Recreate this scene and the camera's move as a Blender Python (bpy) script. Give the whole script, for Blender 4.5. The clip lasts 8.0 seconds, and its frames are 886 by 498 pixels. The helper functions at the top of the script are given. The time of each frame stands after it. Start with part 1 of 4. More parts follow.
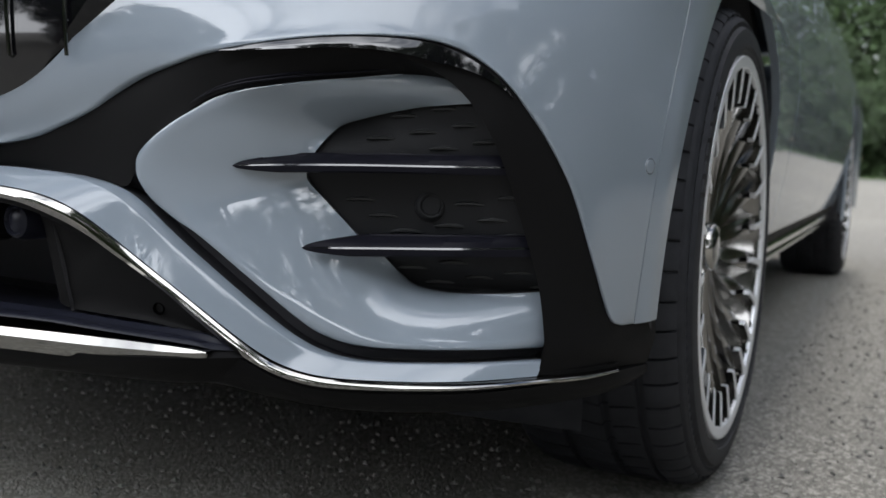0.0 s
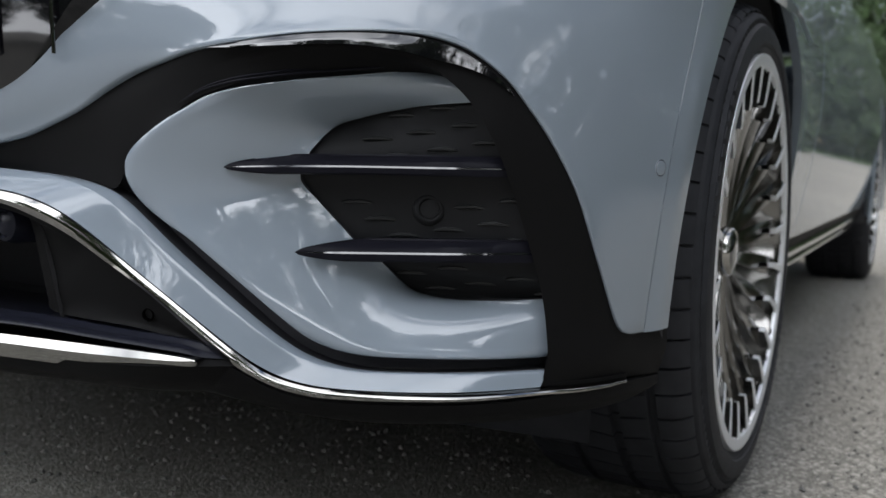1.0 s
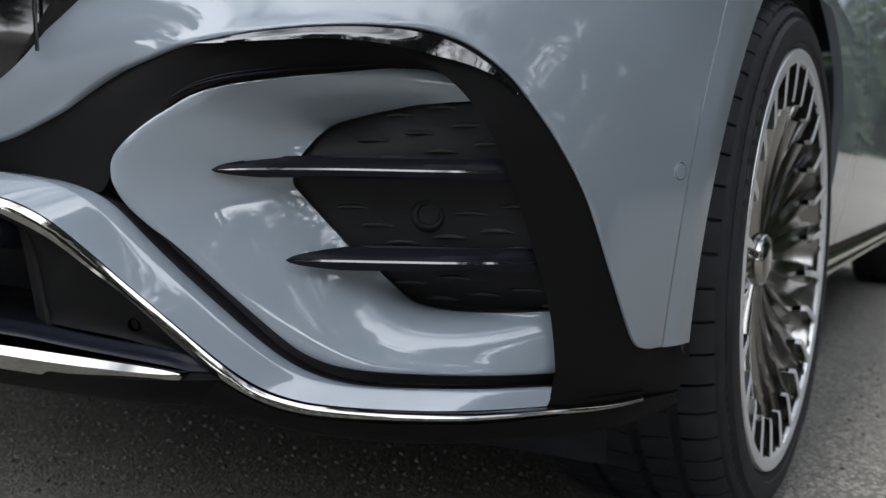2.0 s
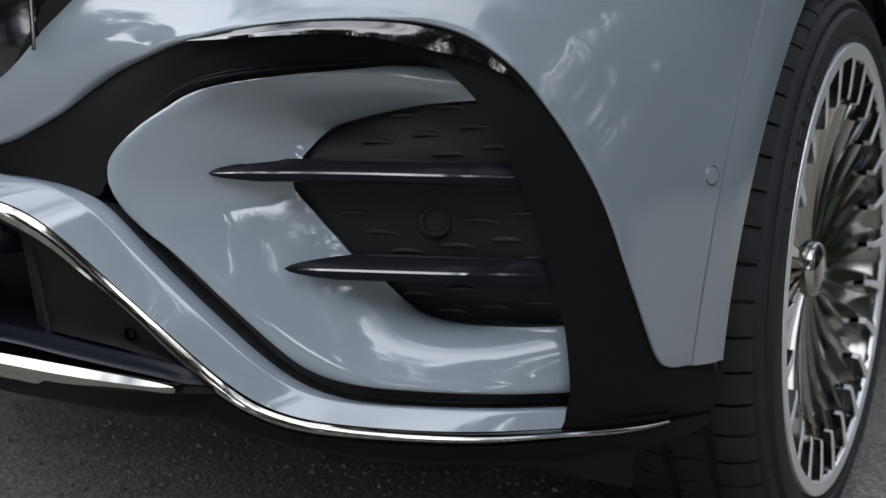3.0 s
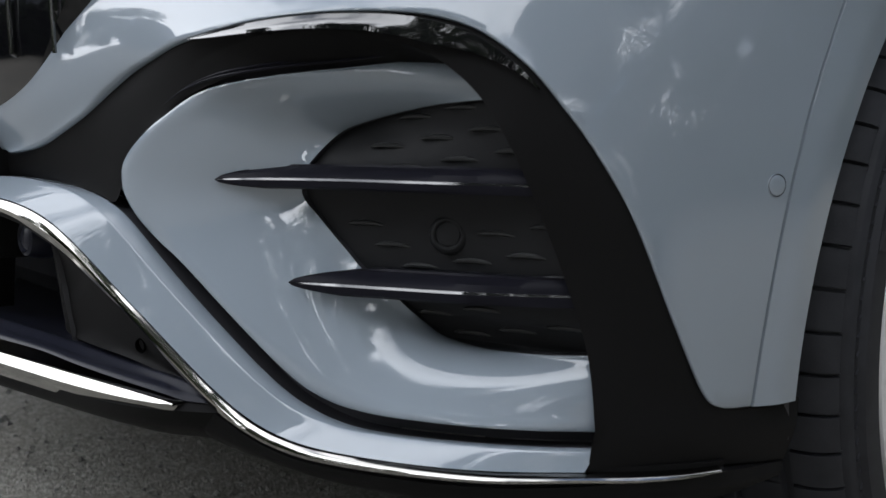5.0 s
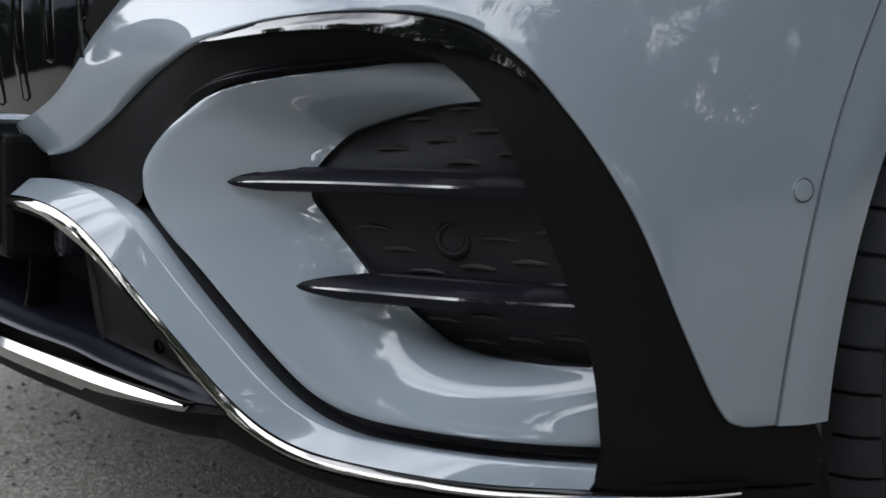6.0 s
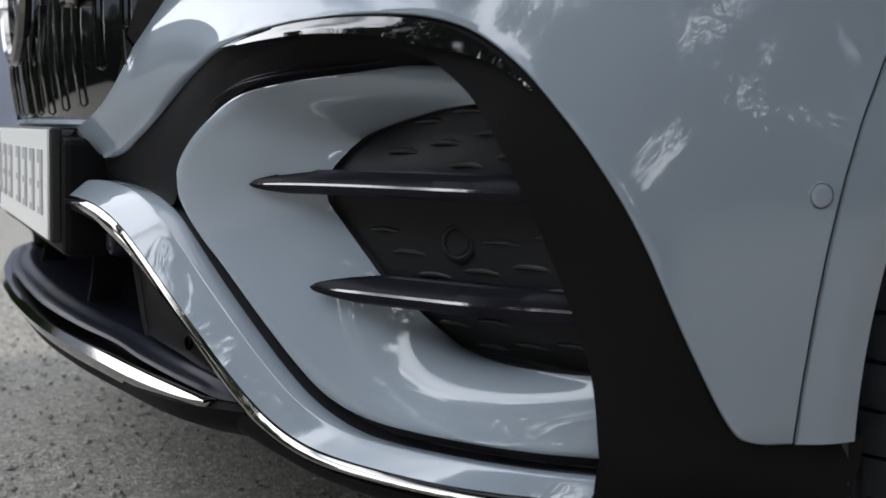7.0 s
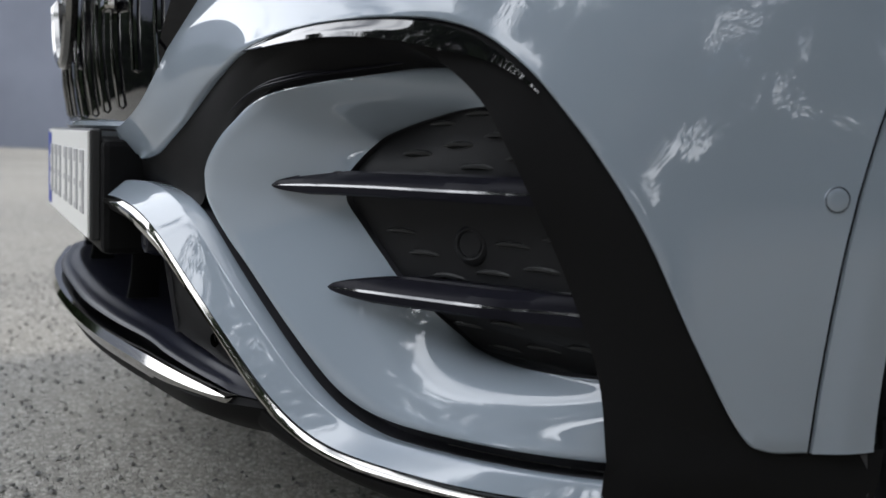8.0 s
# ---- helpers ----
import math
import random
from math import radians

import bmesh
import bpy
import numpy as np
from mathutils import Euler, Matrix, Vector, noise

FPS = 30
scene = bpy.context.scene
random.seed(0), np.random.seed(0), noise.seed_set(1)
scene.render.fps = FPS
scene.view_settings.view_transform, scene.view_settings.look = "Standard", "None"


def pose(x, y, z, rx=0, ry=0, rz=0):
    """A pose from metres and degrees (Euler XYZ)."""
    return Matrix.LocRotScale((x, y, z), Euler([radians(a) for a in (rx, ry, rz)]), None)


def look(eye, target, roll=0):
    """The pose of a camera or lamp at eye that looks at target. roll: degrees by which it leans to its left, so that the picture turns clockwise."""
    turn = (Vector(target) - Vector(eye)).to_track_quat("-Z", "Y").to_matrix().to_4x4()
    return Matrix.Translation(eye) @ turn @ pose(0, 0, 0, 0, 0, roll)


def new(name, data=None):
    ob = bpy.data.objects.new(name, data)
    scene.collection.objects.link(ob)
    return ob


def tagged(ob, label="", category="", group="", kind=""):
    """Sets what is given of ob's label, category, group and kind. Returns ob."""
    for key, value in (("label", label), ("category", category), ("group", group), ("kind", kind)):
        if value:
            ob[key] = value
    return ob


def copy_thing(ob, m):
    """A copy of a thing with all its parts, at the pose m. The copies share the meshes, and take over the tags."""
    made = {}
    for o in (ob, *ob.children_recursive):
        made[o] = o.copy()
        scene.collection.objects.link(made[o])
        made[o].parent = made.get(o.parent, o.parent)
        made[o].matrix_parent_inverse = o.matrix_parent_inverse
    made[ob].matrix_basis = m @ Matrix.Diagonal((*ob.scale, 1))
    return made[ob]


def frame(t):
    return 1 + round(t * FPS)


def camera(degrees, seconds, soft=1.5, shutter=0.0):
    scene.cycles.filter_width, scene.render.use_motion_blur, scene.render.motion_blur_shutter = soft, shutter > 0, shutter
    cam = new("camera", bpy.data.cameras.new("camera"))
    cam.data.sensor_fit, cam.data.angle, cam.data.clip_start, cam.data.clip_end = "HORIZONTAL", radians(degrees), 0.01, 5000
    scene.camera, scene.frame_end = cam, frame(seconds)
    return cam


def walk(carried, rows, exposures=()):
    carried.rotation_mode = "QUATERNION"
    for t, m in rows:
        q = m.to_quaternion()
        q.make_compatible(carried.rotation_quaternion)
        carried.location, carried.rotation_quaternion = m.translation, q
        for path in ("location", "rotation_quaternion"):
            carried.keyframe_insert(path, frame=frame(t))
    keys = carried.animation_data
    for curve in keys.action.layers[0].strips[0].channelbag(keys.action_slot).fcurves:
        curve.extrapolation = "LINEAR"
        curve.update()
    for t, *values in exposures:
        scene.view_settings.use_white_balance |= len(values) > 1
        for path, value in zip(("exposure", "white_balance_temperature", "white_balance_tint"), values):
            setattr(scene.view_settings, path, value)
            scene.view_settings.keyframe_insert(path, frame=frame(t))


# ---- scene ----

cam = camera(51.4, 8.0)
PATH = [
    (0, (1.185, -1.428, 0.501), (0.297, 0.352, 0.288), 2.4),
    (0.5, (1.188, -1.406, 0.501), (0.278, 0.362, 0.289), 2.4),
    (1, (1.19, -1.382, 0.501), (0.255, 0.373, 0.29), 2.4),
    (2.5, (1.204, -1.273, 0.505), (0.13, 0.401, 0.291), 2.4),
    (3, (1.212, -1.237, 0.508), (0.075, 0.393, 0.289), 2.4),
    (3.5, (1.221, -1.199, 0.509), (0.015, 0.382, 0.29), 2.4),
    (4, (1.231, -1.164, 0.511), (-0.043, 0.362, 0.289), 2.4),
    (4.5, (1.243, -1.129, 0.511), (-0.098, 0.337, 0.291), 2.4),
    (6, (1.289, -1.03, 0.514), (-0.26, 0.215, 0.292), 2.4),
    (6.5, (1.313, -0.991, 0.515), (-0.316, 0.149, 0.294), 2.3),
    (7, (1.335, -0.957, 0.516), (-0.362, 0.078, 0.294), 2.4),
    (7.5, (1.35, -0.935, 0.517), (-0.393, 0.019, 0.294), 2.5),
    (8, (1.356, -0.927, 0.517), (-0.406, -0.007, 0.295), 2.6),
]
walk(cam, [(t, look(eye, target, roll)) for t, eye, target, roll in PATH])
cam.data.dof.use_dof = True
cam.data.dof.focus_distance = 0.86
cam.data.dof.aperture_fstop = 6.8

# ---- light ----
SUN_UP, SUN_TURN = 47.0, -6.0
world = bpy.data.worlds.new("sky")
scene.world = world
world.use_nodes = True
wn = world.node_tree.nodes
sky = wn.new("ShaderNodeTexSky")
sky.sky_type = "NISHITA"
sky.sun_disc = False
sky.sun_elevation = radians(SUN_UP)
sky.sun_rotation = radians(SUN_TURN)
sky.air_density, sky.dust_density, sky.ozone_density = 1.0, 1.5, 1.5
cloud_co = wn.new("ShaderNodeTexCoord")
cloud_map = wn.new("ShaderNodeMapping")
cloud_map.inputs["Scale"].default_value = (1.0, 1.0, 2.2)
cloud = wn.new("ShaderNodeTexNoise")
cloud.inputs["Scale"].default_value, cloud.inputs["Detail"].default_value = 2.4, 7
cloud_mask = wn.new("ShaderNodeMapRange")
cloud_mask.inputs["From Min"].default_value, cloud_mask.inputs["From Max"].default_value = 0.35, 0.57
cloud_mix = wn.new("ShaderNodeMix")
cloud_mix.data_type = "RGBA"
# unseen clouds made thicker and brighter towards -y, to light the car's front
front_bias = wn.new("ShaderNodeVectorMath")
front_bias.operation = "DOT_PRODUCT"
front_bias.inputs[1].default_value = (0.01, -0.20, -0.08)
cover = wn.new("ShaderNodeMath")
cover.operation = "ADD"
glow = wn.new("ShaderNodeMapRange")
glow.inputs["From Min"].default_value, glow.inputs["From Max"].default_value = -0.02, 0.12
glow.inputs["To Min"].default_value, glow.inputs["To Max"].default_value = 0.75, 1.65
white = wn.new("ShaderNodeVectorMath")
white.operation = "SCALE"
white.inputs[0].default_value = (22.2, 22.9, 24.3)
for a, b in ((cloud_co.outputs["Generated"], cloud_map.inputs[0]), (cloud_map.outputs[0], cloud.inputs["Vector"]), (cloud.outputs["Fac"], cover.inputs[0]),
             (cloud_co.outputs["Generated"], front_bias.inputs[0]), (front_bias.outputs["Value"], cover.inputs[1]), (cover.outputs[0], cloud_mask.inputs["Value"]),
             (front_bias.outputs["Value"], glow.inputs["Value"]), (glow.outputs[0], white.inputs["Scale"]), (white.outputs[0], cloud_mix.inputs[7]),
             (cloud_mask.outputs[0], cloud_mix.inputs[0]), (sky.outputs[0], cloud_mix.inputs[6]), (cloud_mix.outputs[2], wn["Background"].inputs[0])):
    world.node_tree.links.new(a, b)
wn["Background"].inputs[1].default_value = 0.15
sun = new("sun", bpy.data.lights.new("sun", "SUN"))
sun.data.energy, sun.data.angle, sun.data.color = 2.35, radians(11), (1.0, 0.95, 0.86)
sun.matrix_world = look((0, 0, 0), (-math.sin(radians(SUN_TURN)) * math.cos(radians(SUN_UP)),
                                   -math.cos(radians(SUN_TURN)) * math.cos(radians(SUN_UP)), -math.sin(radians(SUN_UP))))
scene.view_settings.exposure = -0.04


# ---- materials ----
def material(name, color, rough=0.5, metal=0.0, coat=0.0, noise_scale=0.0, vary=0.0, bump=0.0, bump_scale=200.0, spec=0.5, dirt=0.0):
    m = bpy.data.materials.new(name)
    m.use_nodes = True
    nt = m.node_tree
    b = nt.nodes["Principled BSDF"]
    b.inputs["Base Color"].default_value = (*color, 1)
    b.inputs["Roughness"].default_value = rough
    b.inputs["Metallic"].default_value = metal
    b.inputs["Coat Weight"].default_value = coat
    b.inputs["Coat Roughness"].default_value = 0.02
    b.inputs["Coat IOR"].default_value = 1.7
    b.inputs["Specular IOR Level"].default_value = spec
    co = nt.nodes.new("ShaderNodeTexCoord")
    if vary > 0:
        n = nt.nodes.new("ShaderNodeTexNoise")
        n.inputs["Scale"].default_value = noise_scale
        n.inputs["Detail"].default_value = 6
        ramp = nt.nodes.new("ShaderNodeMapRange")
        ramp.inputs["From Min"].default_value, ramp.inputs["From Max"].default_value = 0.3, 0.7
        ramp.inputs["To Min"].default_value, ramp.inputs["To Max"].default_value = 1 - vary, 1 + vary
        mul = nt.nodes.new("ShaderNodeVectorMath")
        mul.operation = "SCALE"
        mul.inputs[0].default_value = color
        nt.links.new(co.outputs["Object"], n.inputs["Vector"])
        nt.links.new(n.outputs["Fac"], ramp.inputs["Value"])
        nt.links.new(ramp.outputs[0], mul.inputs["Scale"])
        nt.links.new(mul.outputs[0], b.inputs["Base Color"])
    if dirt > 0:
        n2 = nt.nodes.new("ShaderNodeTexNoise")
        n2.inputs["Scale"].default_value = 9
        n2.inputs["Detail"].default_value = 8
        r2 = nt.nodes.new("ShaderNodeMapRange")
        r2.inputs["From Min"].default_value, r2.inputs["From Max"].default_value = 0.35, 0.75
        r2.inputs["To Min"].default_value, r2.inputs["To Max"].default_value = rough, rough + dirt
        nt.links.new(co.outputs["Object"], n2.inputs["Vector"])
        nt.links.new(n2.outputs["Fac"], r2.inputs["Value"])
        nt.links.new(r2.outputs[0], b.inputs["Roughness"])
    if bump > 0:
        g = nt.nodes.new("ShaderNodeTexNoise")
        g.inputs["Scale"].default_value = bump_scale
        g.inputs["Detail"].default_value = 3
        bp = nt.nodes.new("ShaderNodeBump")
        bp.inputs["Strength"].default_value = bump
        bp.inputs["Distance"].default_value = 0.001
        nt.links.new(co.outputs["Object"], g.inputs["Vector"])
        nt.links.new(g.outputs["Fac"], bp.inputs["Height"])
        nt.links.new(bp.outputs[0], b.inputs["Normal"])
    return m


PAINT = material("grey_paint", (0.242, 0.282, 0.326), 0.45, 0.0, 1.0, 3, 0.02, spec=0.05)
SATIN = material("satin_black_plastic", (0.0090, 0.0089, 0.0092), 0.5, spec=0.05, dirt=0.1, bump=0.15, bump_scale=900)
GLOSS = material("gloss_black", (0.004, 0.004, 0.005), 0.03, coat=1.0)
DASH = material("raised_dash_plastic", (0.018, 0.019, 0.020), 0.32, spec=0.32)
MARK = material("plate_mark_grey", (0.38, 0.38, 0.385), 0.4)
MESHM = material("mesh_black_plastic", (0.0185, 0.0190, 0.0205), 0.42, spec=0.09, bump=0.2, bump_scale=700)
CAVITY = material("matt_black_plastic", (0.036, 0.036, 0.040), 0.7)
CHROME = material("chrome", (0.42, 0.41, 0.385), 0.07, 1.0)
ALU = material("machined_aluminium", (0.80, 0.82, 0.85), 0.42, 0.6)
SEMI = material("satin_dark_plastic", (0.011, 0.012, 0.019), 0.32, spec=0.17, bump=0.08, bump_scale=900)
DARKALU = material("polished_rim_metal", (0.25, 0.245, 0.235), 0.14, 1.0)
# glossier strip added along the louvre ridge to draw its highlight
EDGE = material("ridge_highlight_black", (0.006, 0.006, 0.008), 0.09, coat=0.7, spec=1.0)
SEAM = material("seam_black", (0.002, 0.002, 0.002), 1.0, spec=0.0)
GRILLE = material("grille_black", (0.004, 0.004, 0.005), 0.05, spec=0.6)
GAP = material("gap_black", (0.040, 0.040, 0.046), 0.8, spec=0.12)
LOUVRE = material("satin_gloss_black_plastic", (0.009, 0.009, 0.013), 0.33, spec=0.06)
DARKCHROME = material("dark_chrome", (0.22, 0.22, 0.215), 0.12, 1.0)
RUBBER = material("tyre_rubber", (0.020, 0.021, 0.025), 0.62, spec=0.25, noise_scale=40, vary=0.2, bump=0.2, bump_scale=500)
WHITE = material("plate_white", (0.75, 0.75, 0.72), 0.35)
INK = material("plate_black", (0.02, 0.02, 0.02), 0.4)
BLUE = material("plate_blue", (0.02, 0.05, 0.35), 0.4)
GLASS = material("dark_glass", (0.01, 0.012, 0.014), 0.02, coat=1.0)
BRONZE = material("brake_metal", (0.25, 0.24, 0.23), 0.35, 1.0)


# ---- building helpers ----
def smooth_curve(ctrl, n):
    """n points on a Catmull-Rom curve through the control points, evenly by index."""
    p = [Vector(c) for c in ctrl]
    p = [2 * p[0] - p[1]] + p + [2 * p[-1] - p[-2]]
    out = []
    for k in range(n):
        u = k / (n - 1) * (len(p) - 3)
        i = min(int(u), len(p) - 4)
        f = u - i
        a, b, c, d = p[i:i + 4]
        out.append(0.5 * (2 * b + (c - a) * f + (2 * a - 5 * b + 4 * c - d) * f * f + (3 * b - a - 3 * c + d) * f ** 3))
    return out


def even(ctrl, n):
    """n points evenly spaced along the smooth curve through ctrl."""
    fine = smooth_curve(ctrl, len(ctrl) * 24)
    acc = [0.0]
    for a, b in zip(fine, fine[1:]):
        acc.append(acc[-1] + (b - a).length)
    out, j = [], 0
    for k in range(n):
        s = acc[-1] * k / (n - 1)
        while j < len(acc) - 2 and acc[j + 1] < s:
            j += 1
        f = (s - acc[j]) / max(acc[j + 1] - acc[j], 1e-9)
        out.append(fine[j].lerp(fine[j + 1], min(max(f, 0), 1)))
    return out


def inward(p, d, drop=0.0):
    """The point d metres further inside the car than p."""
    v = Vector((0.5 - p[0], -0.1 - p[1], 0)).normalized()
    return Vector((p[0] + v.x * d, p[1] + v.y * d, p[2] - drop))


def shift(pts, d, drop=0.0):
    return [inward(p, d, drop) for p in pts]


def sheet(bm, rows, closed=False, mat=0):
    """A smooth grid over rows of equal length."""
    vs = [[bm.verts.new(p) for p in r] for r in rows]
    for a, b in zip(vs, vs[1:]):
        n = len(a)
        for i in range(n if closed else n - 1):
            j = (i + 1) % n
            try:
                f = bm.faces.new((a[i], a[j], b[j], b[i]))
                f.smooth, f.material_index = True, mat
            except ValueError:
                pass
    return vs


def across(rows, nv):
    """Smooth curves across sampled rows, giving nv rows."""
    cols = [smooth_curve([r[i] for r in rows], nv) for i in range(len(rows[0]))]
    return [[c[k] for c in cols] for k in range(nv)]


def relax(rows, times, fixed=2):
    """Evens out a grid of points; the outer rows and the end columns stay."""
    g = np.array([[tuple(p) for p in r] for r in rows])
    for _ in range(times):
        h = g.copy()
        h[1:-1, 1:-1] = 0.5 * g[1:-1, 1:-1] + 0.125 * (g[:-2, 1:-1] + g[2:, 1:-1] + g[1:-1, :-2] + g[1:-1, 2:])
        h[:fixed], h[-fixed:] = g[:fixed], g[-fixed:]
        g = h
    return [[Vector(p) for p in r] for r in g]


def tube(bm, path, radius, seg=10, squash=1.0, mat=0):
    """A round bar along a path; radius is a number or a function of 0..1."""
    rings = []
    for i, p in enumerate(path):
        t = (path[min(i + 1, len(path) - 1)] - path[max(i - 1, 0)]).normalized()
        side = t.cross(Vector((0, 0, 1))).normalized()
        up = side.cross(t)
        r = radius(i / (len(path) - 1)) if callable(radius) else radius
        rings.append([p + side * math.cos(2 * math.pi * k / seg) * r * squash + up * math.sin(2 * math.pi * k / seg) * r for k in range(seg)])
    vs = sheet(bm, rings, True, mat)
    for ring in (vs[0], vs[-1]):
        bm.faces.new(ring).material_index = mat


def box(bm, x0, x1, y0, y1, z0, z1, bevel=0.0, mat=0):
    made = bmesh.ops.create_cube(bm, size=1, matrix=Matrix.Translation(((x0 + x1) / 2, (y0 + y1) / 2, (z0 + z1) / 2)) @ Matrix.Diagonal((x1 - x0, y1 - y0, z1 - z0, 1)))
    fs = list({f for v in made["verts"] for f in v.link_faces})
    for f in fs:
        f.material_index = mat
    if bevel:
        es = list({e for v in made["verts"] for e in v.link_edges})
        bmesh.ops.bevel(bm, geom=es, offset=bevel, segments=2, affect="EDGES", profile=0.5, material=-1)


def revolve(bm, profile, n=96, mat=0, start=0.0, end=2 * math.pi, wobble=None):
    """Turns a profile of (x, r) round the x axis."""
    full = abs(end - start - 2 * math.pi) < 1e-6
    count = n if full else n + 1
    rows = []
    for k, (x, r) in enumerate(profile):
        row = []
        for i in range(count):
            a = start + (end - start) * i / n
            dx, dr = wobble(k, i) if wobble else (0, 0)
            row.append(Vector((x + dx, math.cos(a) * (r + dr), math.sin(a) * (r + dr))))
        rows.append(row)
    return sheet(bm, rows, full, mat)


def finish(bm, name, mats, flip=False):
    if flip:
        bmesh.ops.scale(bm, vec=(-1, 1, 1), verts=bm.verts)
    bmesh.ops.remove_doubles(bm, verts=bm.verts, dist=0.00002)
    bmesh.ops.recalc_face_normals(bm, faces=bm.faces)
    bm.normal_update()
    for e in bm.edges:
        if len(e.link_faces) == 2 and e.calc_face_angle(0) > 0.6:
            e.smooth = False
    me = bpy.data.meshes.new(name)
    bm.to_mesh(me)
    bm.free()
    for m in mats if isinstance(mats, (list, tuple)) else [mats]:
        me.materials.append(m)
    return me


def part(name, bm, mats, parent, label="", flip=False):
    ob = new(name, finish(bm, name, mats, flip))
    ob.parent = parent
    if label:
        ob["label"] = label
    return ob


def shared(name, me, parent, m, label=""):
    ob = new(name, me)
    ob.parent = parent
    ob.matrix_basis = m
    if label:
        ob["label"] = label
    return ob


# ---- outlines of the bumper corner ----
SKIN_LOW = [(.272, -.752, .489), (.305, -.757, .488), (.351, -.749, .496), (.393, -.745, .511), (.428, -.739, .527), (.457, -.731, .546),
            (.490, -.726, .563), (.527, -.724, .575), (.562, -.722, .585), (.604, -.718, .592), (.651, -.708, .599), (.700, -.690, .604),
            (.742, -.663, .606), (.772, -.638, .604), (.800, -.616, .594), (.828, -.597, .572), (.846, -.579, .546), (.865, -.557, .511),
            (.883, -.530, .463), (.898, -.492, .387), (.907, -.456, .329), (.914, -.436, .316), (.9205, -.401, .313)]
SKIN_TOP = [(.257, -.776, .519), (.310, -.770, .528), (.352, -.768, .539), (.382, -.765, .553), (.398, -.760, .572), (.415, -.754, .592),
            (.430, -.747, .612), (.447, -.738, .636), (.468, -.728, .665), (.500, -.715, .700), (.550, -.682, .730), (.615, -.650, .745),
            (.675, -.612, .750), (.722, -.575, .750), (.765, -.540, .750), (.802, -.508, .750), (.833, -.480, .750), (.860, -.455, .750),
            (.885, -.440, .750), (.905, -.410, .750), (.918, -.390, .750), (.930, -.370, .750), (.940, -.350, .750)]
TRIM_MID = [(.262, -.758, .474), (.305, -.750, .477), (.351, -.742, .483), (.393, -.739, .493), (.425, -.736, .505), (.452, -.732, .521),
            (.484, -.729, .542), (.515, -.722, .562), (.547, -.712, .583), (.609, -.705, .588), (.655, -.697, .591), (.700, -.679, .592),
            (.735, -.652, .590), (.766, -.636, .579), (.785, -.624, .566), (.802, -.612, .547), (.818, -.603, .521), (.830, -.588, .486),
            (.841, -.562, .430), (.854, -.540, .365), (.861, -.534, .310), (.860, -.531, .290), (.857, -.530, .272)]
TRIM_IN = [(.262, -.748, .463), (.305, -.738, .463), (.351, -.733, .462), (.393, -.733, .460), (.440, -.729, .456), (.470, -.726, .452),
           (.486, -.722, .487), (.527, -.720, .517), (.556, -.712, .540), (.600, -.703, .556), (.640, -.690, .564), (.680, -.665, .570),
           (.720, -.632, .574), (.760, -.600, .572), (.790, -.585, .562), (.812, -.575, .545), (.828, -.566, .518), (.838, -.552, .484),
           (.848, -.528, .430), (.858, -.505, .365), (.864, -.500, .310), (.864, -.500, .290), (.862, -.500, .272)]
POD_EDGE = [(.795, -.583, .572), (.765, -.600, .576), (.732, -.626, .575), (.697, -.655, .569), (.660, -.684, .563), (.626, -.703, .557),
            (.597, -.711, .552), (.568, -.716, .544), (.547, -.722, .532), (.524, -.728, .5185), (.500, -.732, .5015), (.484, -.733, .487),
            (.478, -.732, .474), (.480, -.730, .458), (.492, -.723, .438), (.517, -.715, .419), (.542, -.709, .405), (.601, -.687, .357),
            (.647, -.665, .318), (.675, -.651, .303), (.705, -.637, .297), (.740, -.620, .296), (.785, -.592, .296), (.822, -.560, .296), (.856, -.520, .296)]
MESH_EDGE = [(.830, -.578, .553), (.800, -.588, .549), (.766, -.597, .546), (.740, -.601, .543), (.719, -.605, .539), (.700, -.609, .535),
             (.682, -.614, .530), (.662, -.621, .523), (.653, -.630, .513), (.648, -.638, .503), (.643, -.644, .493), (.638, -.645, .482),
             (.633, -.643, .470), (.635, -.640, .462), (.645, -.634, .450), (.656, -.628, .437), (.668, -.621, .423), (.680, -.614, .409),
             (.695, -.601, .395), (.705, -.588, .380), (.712, -.572, .366), (.724, -.560, .355), (.760, -.549, .350), (.808, -.535, .352), (.852, -.508, .356)]
LIP_HIGH = [(.215, -.782, .449), (.245, -.768, .459), (.280, -.750, .464), (.324, -.737, .464), (.376, -.735, .462), (.417, -.733, .459), (.450, -.730, .453), (.472, -.726, .445),
            (.490, -.719, .430), (.513, -.709, .406), (.545, -.697, .378), (.579, -.684, .350), (.627, -.663, .309), (.656, -.645, .290), (.690, -.629, .281),
            (.722, -.613, .280), (.783, -.580, .282), (.824, -.552, .284), (.856, -.519, .285)]
LIP_LOW = [(.215, -.786, .444), (.250, -.787, .445), (.290, -.785, .447), (.335, -.782, .447), (.375, -.777, .444), (.405, -.773, .439), (.431, -.767, .430), (.453, -.760, .417),
           (.475, -.752, .401), (.507, -.740, .376), (.536, -.729, .354), (.562, -.718, .333), (.599, -.702, .303), (.628, -.684, .280), (.663, -.668, .269),
           (.700, -.650, .266), (.755, -.621, .266), (.806, -.587, .267), (.856, -.536, .270)]
